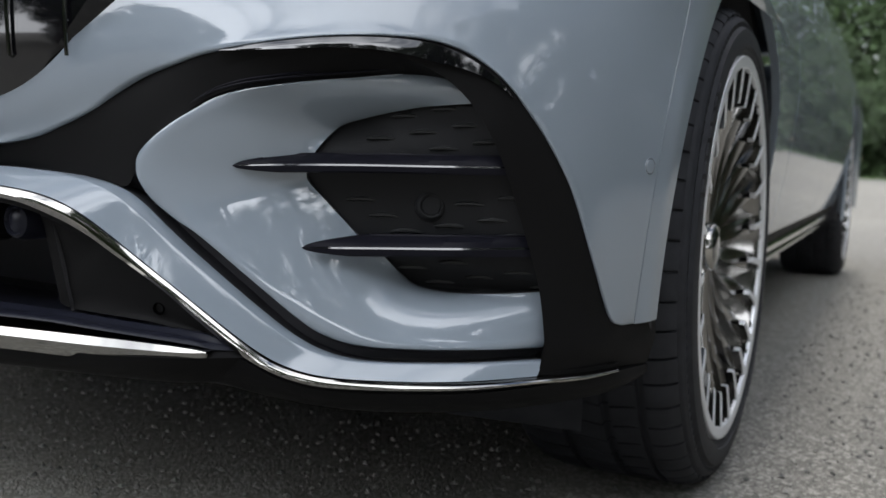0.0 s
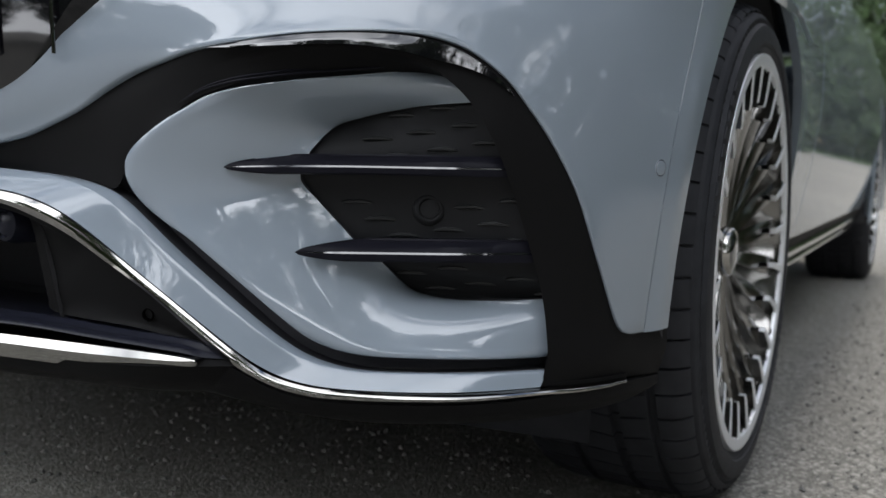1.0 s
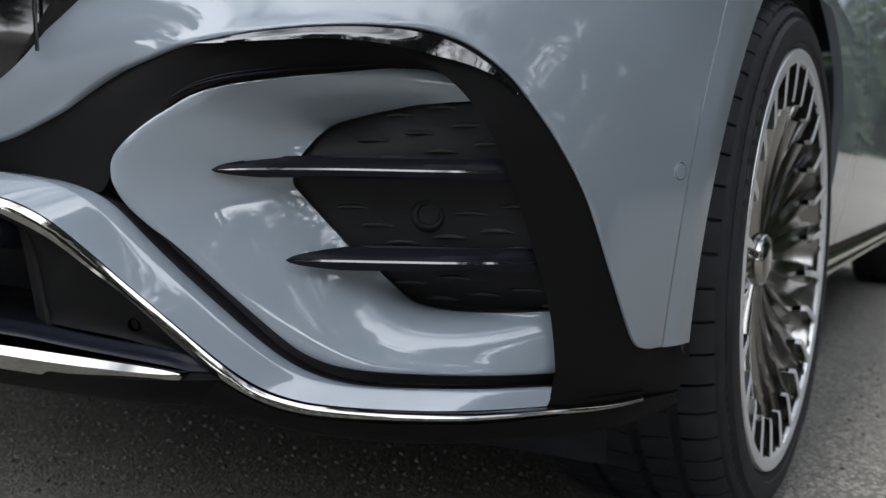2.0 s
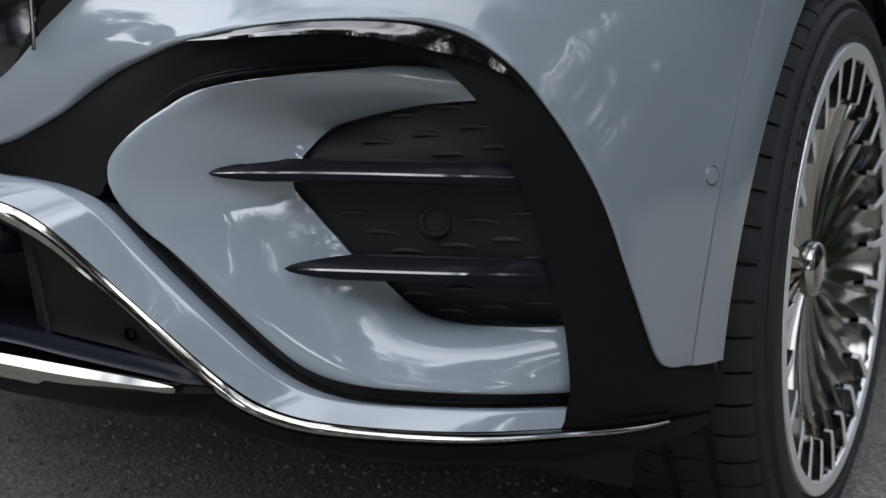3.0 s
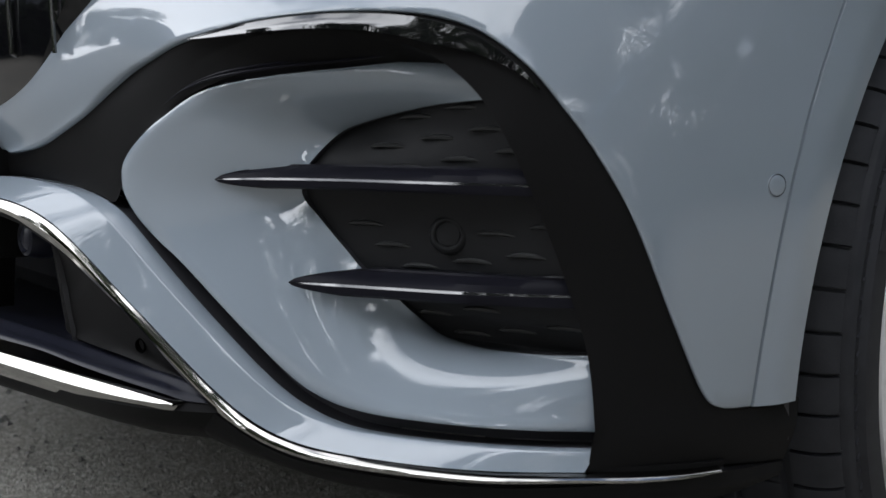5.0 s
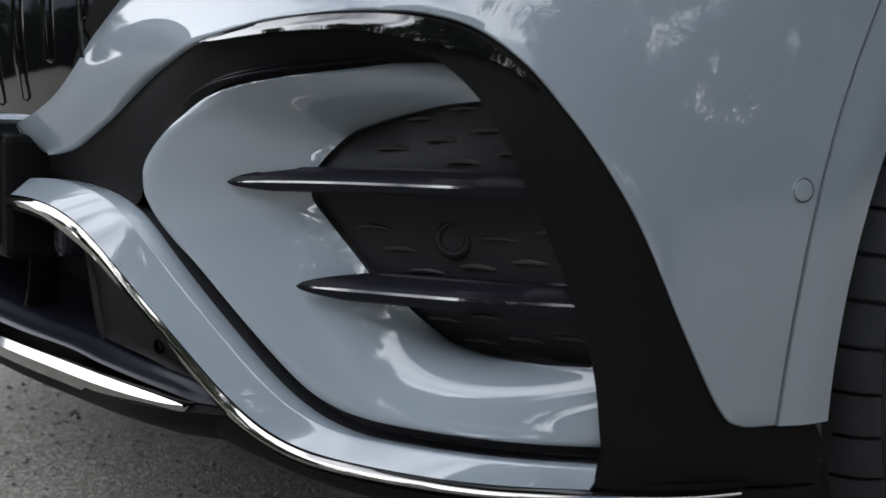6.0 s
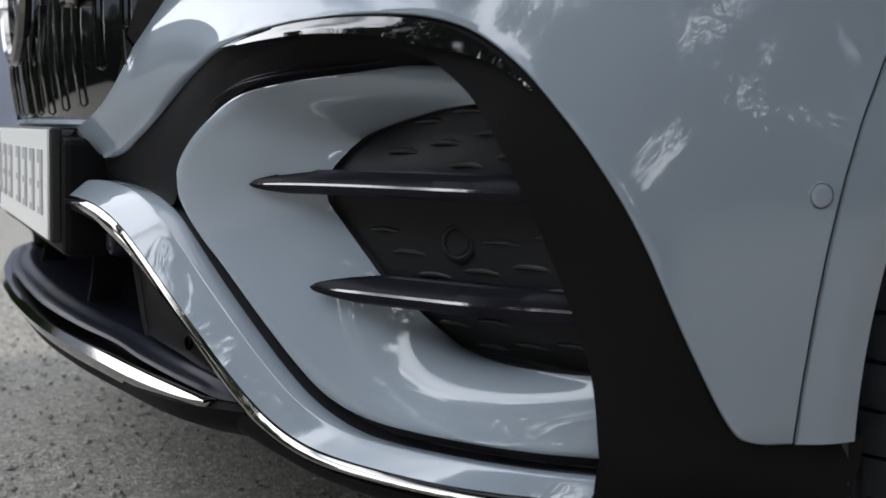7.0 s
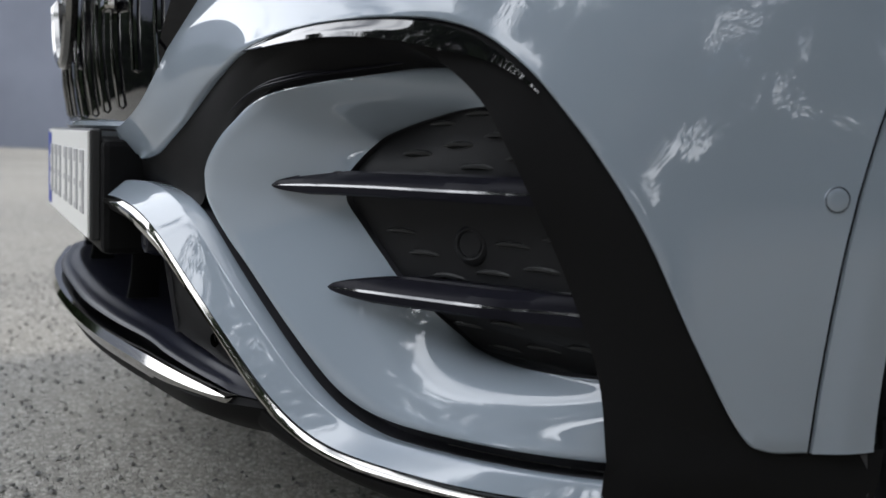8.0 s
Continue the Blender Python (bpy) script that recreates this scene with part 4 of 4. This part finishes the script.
for flip in SIDES:
    part("front_fender", side_panel(0.07, 0.72, 3, 13, arch0=0.07), PAINT, car, "glossy grey front wing", flip)
    part("front_door", side_panel(0.725, 1.72, 3, 14), PAINT, car, "glossy grey front door", flip)
    part("rear_door", side_panel(1.725, 2.88, 3, 14, arch1=3.28), PAINT, car, "glossy grey rear door", flip)
    part("side_sill", side_panel(0.50, 2.84, 0, 4), SATIN, car, "black side sill", flip)
    bm = bmesh.new()
    tube(bm, [Vector((.899 + 0.004 * math.sin(k / 12 * math.pi), 0.52 + k * 0.19, .302)) for k in range(13)], 0.012, 10, 0.6)
    part("sill_moulding", bm, CHROME, car, "chrome sill moulding", flip)
    bm = bmesh.new()
    tube(bm, [Vector((.888, 0.52 + k * 0.19, .268)) for k in range(13)], 0.008, 10, 0.6)
    part("sill_moulding", bm, CHROME, car, "chrome sill moulding", flip)
    # rear quarter with the arch
    bm = bmesh.new()
    arch, out = [], []
    for k in range(33):
        a = radians(188 - 196 * k / 32)
        arch.append(Vector((.936 + 0.014 * math.sin(math.pi * k / 32), 3.28 + 0.425 * math.cos(a), 0.365 + 0.425 * math.sin(a))))
        q = Vector((.945, 3.28 + 0.75 * math.cos(a), 0.365 + 0.67 * math.sin(a)))
        q.y = min(max(q.y, 2.885 if q.z > 0.6 else 2.81), 3.98)
        q.z = min(q.z, 1.03)
        q.x = 0.945 - 0.35 * max(0, q.z - 0.82)
        out.append(q)
    mid = [a.lerp(b, 0.45) + Vector((0.016, 0, 0)) for a, b in zip(arch, out)]
    sheet(bm, [[p + Vector((-0.04, 0, 0)) for p in arch]] + across([arch, mid, out], 8))
    part("rear_fender", bm, PAINT, car, "glossy grey rear wing", flip)
    for cy in (0.07, 3.28):
        bm = bmesh.new()
        revolve(bm, [(-.02, .424), (-.03, .440), (-.36, .440), (-.36, .15)], 48, 0, radians(-12), radians(192))
        bm.transform(Matrix.Translation((.948, cy, .365)))
        part("arch_liner", bm, CAVITY, car, "black wheel arch liner", flip)
    # upper wing and bonnet edge
    bm = bmesh.new()
    top = smooth_curve(SKIN_TOP[9:], 40)
    r2 = smooth_curve([(.46, -.66, .80), (.54, -.62, .85), (.62, -.56, .885), (.69, -.49, .91), (.75, -.40, .93), (.80, -.30, .945), (.83, -.20, .955)], 40)
    r3 = [Vector((p.x * 0.86, p.y + 0.06, p.z + 0.03)) for p in r2]
    sheet(bm, across([top, [a.lerp(b, 0.5) + Vector((0.012, -0.02, 0.01)) for a, b in zip(top, r2)], r2, r3], 14))
    side = [[Vector((.942 + 0.01 * (k > 2), -.325 + 0.1745 * k, .750)) for k in range(7)], [Vector((.936, -.29 + 0.1687 * k, .86)) for k in range(7)], [Vector((.83 + 0.01 * k, -.20 + 0.1533 * k, .955)) for k in range(7)]]
    sheet(bm, across(side, 8))
    arc = [Vector((.948, 0.07 + 0.425 * math.cos(radians(a)), 0.365 + 0.425 * math.sin(radians(a)))) for a in (125, 113, 101, 90, 78, 66, 55)]
    arc, side = smooth_curve(arc, 25), [smooth_curve(r, 25) for r in side]
    sheet(bm, across([arc, [a.lerp(b, 0.5) + Vector((0.008, 0, 0)) for a, b in zip(arc, side[0])], side[0]], 6))
    part("upper_wing", bm, PAINT, car, "glossy grey upper wing", flip)
bm = bmesh.new()
rows = []
for y, w, z in ((-.72, .42, .80), (-.64, .52, .86), (-.50, .60, .915), (-.30, .70, .965), (0.0, .72, 1.01), (.30, .73, 1.045), (.62, .74, 1.07)):
    rows.append([Vector((w * (-1 + i / 8), y + 0.10 * abs(-1 + i / 8) ** 3, z - 0.035 * abs(-1 + i / 8) ** 3)) for i in range(17)])
sheet(bm, across(rows, 26))
sheet(bm, [rows[-1], [Vector((p.x * 1.24, p.y, p.z - 0.10)) for p in rows[-1]]])
part("bonnet", bm, PAINT, car, "glossy grey bonnet")
bm = bmesh.new()
stations = [(.60, .88, 1.01, .76, 1.09), (1.05, .872, 1.05, .70, 1.33), (1.45, .870, 1.055, .64, 1.49), (2.0, .868, 1.055, .64, 1.53), (2.7, .865, 1.05, .62, 1.50), (3.5, .85, 1.02, .60, 1.38), (4.03, .82, 1.0, .62, 1.10)]
ups = []
for y, w0, z0, w1, z1 in stations:
    half = [Vector((w0, y, z0)), Vector((w0 * 0.6 + w1 * 0.4, y, z0 + (z1 - z0) * 0.45)), Vector((w1, y, z0 + (z1 - z0) * 0.88)), Vector((w1 * 0.6, y, z1)), Vector((0, y, z1 + 0.01))]
    half = smooth_curve(half, 14)
    ups.append(half + [Vector((-p.x, p.y, p.z)) for p in reversed(half[:-1])])
cabin_rows = across(ups, 30)
sheet(bm, cabin_rows)
for f in bm.faces:
    z = f.calc_center_median().z
    y = f.calc_center_median().y
    f.material_index = 1 if (1.0 < z < 1.36 and abs(f.normal.z) < 0.75) or y < 1.2 else 0
part("cabin", bm, [PAINT, GLASS], car, "grey roof with dark windows")
bm = bmesh.new()
tail = [[Vector((x, y, z)) for x in [-.87 + 1.74 * i / 12 for i in range(13)]] for y, z in ((3.98, .96), (4.04, 1.05), (4.13, .95), (4.18, .75), (4.20, .55), (4.14, .38), (4.03, .28))]
sheet(bm, [[Vector((p.x, p.y - 0.25 * abs(p.x / .87) ** 6, p.z)) for p in r] for r in tail])
part("tailgate", bm, PAINT, car, "glossy grey tail")
bm = bmesh.new()
box(bm, -.80, .80, -.42, 3.85, .225, .262, 0.01)
box(bm, -.58, .58, -.50, 3.7, .262, .60, 0.02)
box(bm, -.62, .62, -.66, -.40, .236, .256, 0.01)
part("underbody", bm, CAVITY, car, "black underbody")
bm = bmesh.new()
sheet(bm, [[Vector((.845, -.345, .265)), Vector((.60, -.38, .265))], [Vector((.849, -.350, .196)), Vector((.62, -.385, .196))], [Vector((.853, -.362, .165)), Vector((.63, -.395, .165))]])
part("air_flap", bm, RUBBER, car, "black rubber air flap")

# ---- ground and surroundings ----
def ground_material():
    """Worn asphalt with stones of two sizes, dust, and pale gravel further off."""
    m = bpy.data.materials.new("gravel_asphalt")
    m.use_nodes = True
    nt = m.node_tree
    b = nt.nodes["Principled BSDF"]
    b.inputs["Roughness"].default_value = 0.85
    b.inputs["Specular IOR Level"].default_value = 0.3
    co = nt.nodes.new("ShaderNodeTexCoord")

    def node(kind, **values):
        n = nt.nodes.new(kind)
        for key, value in values.items():
            n.inputs[key].default_value = value
        return n

    def join(a, c):
        nt.links.new(a, c)

    warp = node("ShaderNodeTexNoise", Scale=60.0, Detail=3.0)
    mixv = nt.nodes.new("ShaderNodeVectorMath")
    mixv.operation = "MULTIPLY_ADD"
    mixv.inputs[1].default_value = (0.012, 0.012, 0.012)
    join(co.outputs["Object"], warp.inputs["Vector"])
    join(warp.outputs["Color"], mixv.inputs[0])
    join(co.outputs["Object"], mixv.inputs[2])
    fine = node("ShaderNodeTexVoronoi", Scale=210.0)
    coarse = node("ShaderNodeTexVoronoi", Scale=85.0)
    for v in (fine, coarse):
        join(mixv.outputs[0], v.inputs["Vector"])
    cloud2 = node("ShaderNodeTexNoise", Scale=2.2, Detail=8.0)
    grit = node("ShaderNodeTexNoise", Scale=300.0, Detail=4.0)
    big = node("ShaderNodeTexNoise", Scale=0.35, Detail=4.0)
    for n in (cloud2, grit, big):
        join(co.outputs["Object"], n.inputs["Vector"])
    stone = nt.nodes.new("ShaderNodeValToRGB")
    e = stone.color_ramp.elements
    e[0].position, e[0].color = 0.0, (0.055, 0.056, 0.055, 1)
    e[1].position, e[1].color = 1.0, (0.46, 0.45, 0.42, 1)
    for place, c in ((0.45, (0.115, 0.114, 0.108, 1)), (0.8, (0.25, 0.245, 0.228, 1))):
        stone.color_ramp.elements.new(place).color = c
    sep = nt.nodes.new("ShaderNodeSeparateColor")
    join(fine.outputs["Color"], sep.inputs[0])
    join(sep.outputs[0], stone.inputs[0])
    # scattered larger pale stones
    sep2 = nt.nodes.new("ShaderNodeSeparateColor")
    join(coarse.outputs["Color"], sep2.inputs[0])
    pick = node("ShaderNodeMapRange")
    pick.inputs["From Min"].default_value, pick.inputs["From Max"].default_value = 0.62, 0.84
    join(sep2.outputs[1], pick.inputs["Value"])
    core = node("ShaderNodeMapRange")
    core.inputs["From Min"].default_value, core.inputs["From Max"].default_value = 0.55, 0.35
    join(coarse.outputs["Distance"], core.inputs["Value"])
    both = nt.nodes.new("ShaderNodeMath")
    both.operation = "MULTIPLY"
    join(pick.outputs[0], both.inputs[0])
    join(core.outputs[0], both.inputs[1])
    mix1 = nt.nodes.new("ShaderNodeMix")
    mix1.data_type = "RGBA"
    mix1.inputs[7].default_value = (0.38, 0.37, 0.34, 1)
    join(both.outputs[0], mix1.inputs[0])
    join(stone.outputs[0], mix1.inputs[6])
    dust = nt.nodes.new("ShaderNodeMix")
    dust.data_type = "RGBA"
    dust.inputs[7].default_value = (0.19, 0.184, 0.168, 1)
    r = node("ShaderNodeMapRange")
    r.inputs["From Min"].default_value, r.inputs["From Max"].default_value, r.inputs["To Max"].default_value = 0.40, 0.75, 0.6
    join(cloud2.outputs["Fac"], r.inputs["Value"])
    join(r.outputs[0], dust.inputs[0])
    join(mix1.outputs[2], dust.inputs[6])
    # pale gravel dust lies over it in broad drifts
    pale = nt.nodes.new("ShaderNodeMix")
    pale.data_type = "RGBA"
    pale.inputs[7].default_value = (0.36, 0.340, 0.295, 1)
    far = node("ShaderNodeMapRange")
    far.inputs["From Min"].default_value, far.inputs["From Max"].default_value = 0.35, 0.65
    far.inputs["To Min"].default_value, far.inputs["To Max"].default_value = 0.12, 0.42
    join(big.outputs["Fac"], far.inputs["Value"])
    join(far.outputs[0], pale.inputs[0])
    join(dust.outputs[2], pale.inputs[6])
    join(pale.outputs[2], b.inputs["Base Color"])
    height = nt.nodes.new("ShaderNodeMath")
    height.operation = "MULTIPLY_ADD"
    height.inputs[1].default_value = -0.5
    join(fine.outputs["Distance"], height.inputs[0])
    join(grit.outputs["Fac"], height.inputs[2])
    bp = nt.nodes.new("ShaderNodeBump")
    bp.inputs["Strength"].default_value, bp.inputs["Distance"].default_value = 0.8, 0.005
    join(height.outputs[0], bp.inputs["Height"])
    join(bp.outputs[0], b.inputs["Normal"])
    return m


GROUND = ground_material()
LAWN = material("lawn", (0.07, 0.13, 0.03), 0.9, noise_scale=6, vary=0.4)
LEAF = material("leaf_green", (0.036, 0.062, 0.022), 0.6, noise_scale=0.8, vary=0.5)
BARK = material("bark", (0.09, 0.07, 0.05), 0.9, noise_scale=12, vary=0.4)
PLASTER = material("blue_grey_plaster", (0.20, 0.215, 0.26), 0.8, noise_scale=0.6, vary=0.12)

bm = bmesh.new()
bmesh.ops.create_grid(bm, x_segments=8, y_segments=8, size=400)
ob = new("ground", finish(bm, "ground", GROUND))
tagged(ob, "grey gravel-strewn asphalt with drifts of pale dust", "ground", kind="structure")
bm = bmesh.new()
box(bm, -300, 300, 46, 300, -0.2, 0.05)
tagged(new("lawn", finish(bm, "lawn", LAWN)), "green mown lawn beyond the gravel", "lawn", kind="structure")
bm = bmesh.new()
box(bm, -24.4, -24.0, -30, 30, -0.2, 7.0)
tagged(new("wall_west", finish(bm, "wall_west", PLASTER)), "plain blue-grey rendered wall at the yard's edge", "wall", kind="structure")


def crown_mesh(seed, height, spread, count, leaf, masses, base):
    rnd = random.Random(seed)
    clumps = []
    for k in range(masses):
        a, r = rnd.uniform(0, 2 * math.pi), spread * math.sqrt(rnd.random())
        z = height * rnd.uniform(base, 0.98)
        r *= 1.1 - 0.75 * max(0, (z / height - 0.55) / 0.45)
        clumps.append((Vector((r * math.cos(a), r * math.sin(a), z)), spread * rnd.uniform(0.16, 0.38)))
    verts, faces = [], []
    for k in range(count):
        c, s = clumps[rnd.randrange(len(clumps))]
        d = Vector((rnd.gauss(0, 1), rnd.gauss(0, 1), rnd.gauss(0, 0.8)))
        d = d.normalized() * s * (0.55 + 0.45 * rnd.random())
        p = c + d
        u = Vector((rnd.gauss(0, 1), rnd.gauss(0, 1), rnd.gauss(0, 1))).normalized()
        w = u.orthogonal().normalized() * leaf * rnd.uniform(0.07, 0.13)
        u = u * leaf * rnd.uniform(0.10, 0.18)
        i = len(verts)
        verts += [p - u, p + w, p + u, p - w]
        faces.append((i, i + 1, i + 2, i + 3))
    me = bpy.data.meshes.new("crown")
    me.from_pydata(verts, [], faces)
    me.materials.append(LEAF)
    return me


def trunk_mesh(seed, height, spread):
    rnd = random.Random(seed + 50)
    bm = bmesh.new()
    tube(bm, [Vector((0.05 * math.sin(k), 0.04 * math.cos(k * 1.3), height * 0.8 * k / 8 - 0.05)) for k in range(9)], lambda u: 0.26 * (1 - u) + 0.05, 10)
    for k in range(9):
        a = rnd.uniform(0, 6.28)
        z = height * rnd.uniform(0.12, 0.6)
        tip = Vector((math.cos(a) * spread * 0.75, math.sin(a) * spread * 0.75, z + height * 0.18))
        base = Vector((0, 0, z))
        tube(bm, [base, base.lerp(tip, 0.5) + Vector((0, 0, -0.2)), tip], lambda u: 0.09 * (1 - u) + 0.02, 7)
    return finish(bm, "trunk", BARK)


def tree(seed, height, spread, count, leaf=1.0, masses=44, base=0.2):
    t = tagged(new("tree"), "leafy broad-crowned tree at the edge of the yard", "tree", "trees round the yard")
    shared("trunk", trunk_mesh(seed, height, spread), t, Matrix.Identity(4))
    shared("crown", crown_mesh(seed, height, spread, count, leaf, masses, base), t, Matrix.Identity(4))
    return t


tall = tree(4, 15.0, 4.4, 20000)
tall.matrix_basis = pose(8.8, 9.0, 0)
for k, (x, y) in enumerate(((9.5, 15), (12, 21), (14, 9))):
    copy_thing(tall, pose(x, y, 0, 0, 0, 110 * k + 40))
# fine-leaved tall trees along the side of the yard
fine = tree(5, 15.0, 4.6, 42000, 0.6, 58)
fine.matrix_basis = pose(15.0, -9.6, 0) @ Matrix.Scale(0.88, 4)
for k, (x, y, size) in enumerate(((12.8, -12.2, 0.84), (16.4, -5.0, 0.95), (16.8, 0.6, 1.0), (15.2, 5.6, 1.0), (19.5, -9.0, 0.95))):
    copy_thing(fine, pose(x, y, 0, 0, 0, 67 * k + 297) @ Matrix.Scale(size / 0.88, 4))
# sparser ones beyond the yard's front
airy = tree(6, 12.0, 4.2, 17000, 0.62, 66)
airy.matrix_basis = pose(3.0, -15.2, 0)
for k, (x, y, size) in enumerate(((5.0, -15.0, 1.05), (3.6, -19.5, 1.1))):
    copy_thing(airy, pose(x, y, 0, 0, 0, 81 * k + 50) @ Matrix.Scale(size, 4))
# two with bare trunks, which let the sky in under their crowns
bare = tree(7, 12.6, 4.0, 11000, 0.62, 44, 0.55)
bare.matrix_basis = pose(10.6, -13.8, 0)
copy_thing(bare, pose(12.6, -19.0, 0, 0, 0, 130) @ Matrix.Scale(1.15, 4))
kinds = [tree(1, 9.5, 3.6, 13000, 0.8), tree(2, 11.0, 4.0, 14000, 0.8), tree(3, 8.5, 3.4, 12000, 0.8)]
places = [(0, -19.5), (-7.2, -14.5), (-4.8, -14.8), (-9.6, -12.2), (-3.2, -17.5), (-5, -22), (16, -22), (-8, -34), (-15, -30), (22, -22), (15, 14), (10, 18), (12, 26),
          (-14, -6.5), (-16, -10.5), (-12, -13), (-20, -7), (-21, -15),
          (-8, 50), (2, 46), (9, 48), (20, 52), (-16, 50), (6, 52), (-3, 49), (15, 40), (19, 32), (14, 33)]
for k, (x, y) in enumerate(places):
    m = pose(x, y, 0, 0, 0, 73 * k) @ Matrix.Scale(0.45 if x < -11 and y < 0 else 0.70 if y < -11 else 1.0, 4)
    if k < 3:
        kinds[k].matrix_basis = m
    else:
        copy_thing(kinds[k % 3], m)


def undergrowth(x0, x1, y0, y1, height, count, seed):
    """A dense low thicket as one mesh of leaves."""
    rnd = random.Random(seed)
    verts, faces = [], []
    for k in range(count):
        p = Vector((rnd.uniform(x0, x1), rnd.uniform(y0, y1), 0))
        top = height * (0.7 + 0.3 * math.sin(p.y * 1.3 + p.x) * math.cos(p.y * 0.47))
        p.z = top * rnd.random()
        u = Vector((rnd.gauss(0, 1), rnd.gauss(0, 1), rnd.gauss(0, 1))).normalized()
        w = u.orthogonal().normalized() * rnd.uniform(0.10, 0.2)
        u = u * rnd.uniform(0.14, 0.3)
        i = len(verts)
        verts += [p - u, p + w, p + u, p - w]
        faces.append((i, i + 1, i + 2, i + 3))
    me = bpy.data.meshes.new("thicket")
    me.from_pydata(verts, [], faces)
    me.materials.append(LEAF)
    return tagged(new("thicket", me), "dense green thicket or screen of leaves by the trees", "thicket", kind="stuff")


undergrowth(12.5, 14.5, -18, 30, 2.2, 24000, 5)
undergrowth(-26, 30, 50, 54, 21.0, 110000, 6)
# two leaf screens out of view, added to block sky reflected in the doors
undergrowth(27, 30, 4, 50, 8.0, 24000, 9)
undergrowth(5, 24, 31, 35, 10.0, 90000, 12)
undergrowth(-17, -12.5, -15, -2.6, 2.8, 13000, 7)
undergrowth(-9, 5, -19, -16.5, 4.4, 16000, 8)
undergrowth(5, 14, -17.5, -15, 1.6, 8000, 10)


def loose_gravel(count, seed):
    """Small loose stones strewn on the asphalt round the car's front corner."""
    rnd = random.Random(seed)
    verts, faces = [], []
    shape = [(1, 0, 0), (0, 1, 0), (-1, 0, 0), (0, -1, 0), (0, 0, 0.8), (0, 0, -0.5)]
    tris = [(0, 1, 4), (1, 2, 4), (2, 3, 4), (3, 0, 4), (1, 0, 5), (2, 1, 5), (3, 2, 5), (0, 3, 5)]
    for k in range(count):
        if rnd.random() < 0.6:
            x, y = rnd.uniform(-2.2, 0.9), rnd.uniform(-1.3, 0.6)
        else:
            x, y = rnd.uniform(0.95, 2.4), rnd.uniform(-0.9, 3.0)
        size = 0.0018 + 0.0062 * rnd.random() ** 4
        a, c, q = rnd.uniform(0, 6.28), rnd.uniform(0.6, 1.0), rnd.uniform(0.5, 0.9)
        i = len(verts)
        for sx, sy, sz in shape:
            sx, sy = sx * size * rnd.uniform(0.8, 1.2), sy * size * c * rnd.uniform(0.8, 1.2)
            verts.append((x + sx * math.cos(a) - sy * math.sin(a), y + sx * math.sin(a) + sy * math.cos(a), 0.0004 + size * q * (0.4 + sz)))
        faces += [tuple(i + j for j in t) for t in tris]
    me = bpy.data.meshes.new("gravel")
    me.from_pydata(verts, [], faces)
    me.materials.append(STONE)
    return tagged(new("gravel", me), "loose grey and pale stones on the asphalt", "gravel", kind="stuff")


STONE = material("loose_stone", (0.2, 0.195, 0.18), 0.85)
nt = STONE.node_tree
geo, ramp = nt.nodes.new("ShaderNodeNewGeometry"), nt.nodes.new("ShaderNodeValToRGB")
ramp.color_ramp.elements[0].color, ramp.color_ramp.elements[1].color = (0.13, 0.13, 0.125, 1), (0.27, 0.26, 0.24, 1)
nt.links.new(geo.outputs["Random Per Island"], ramp.inputs[0])
nt.links.new(ramp.outputs[0], nt.nodes["Principled BSDF"].inputs["Base Color"])
loose_gravel(26000, 11)
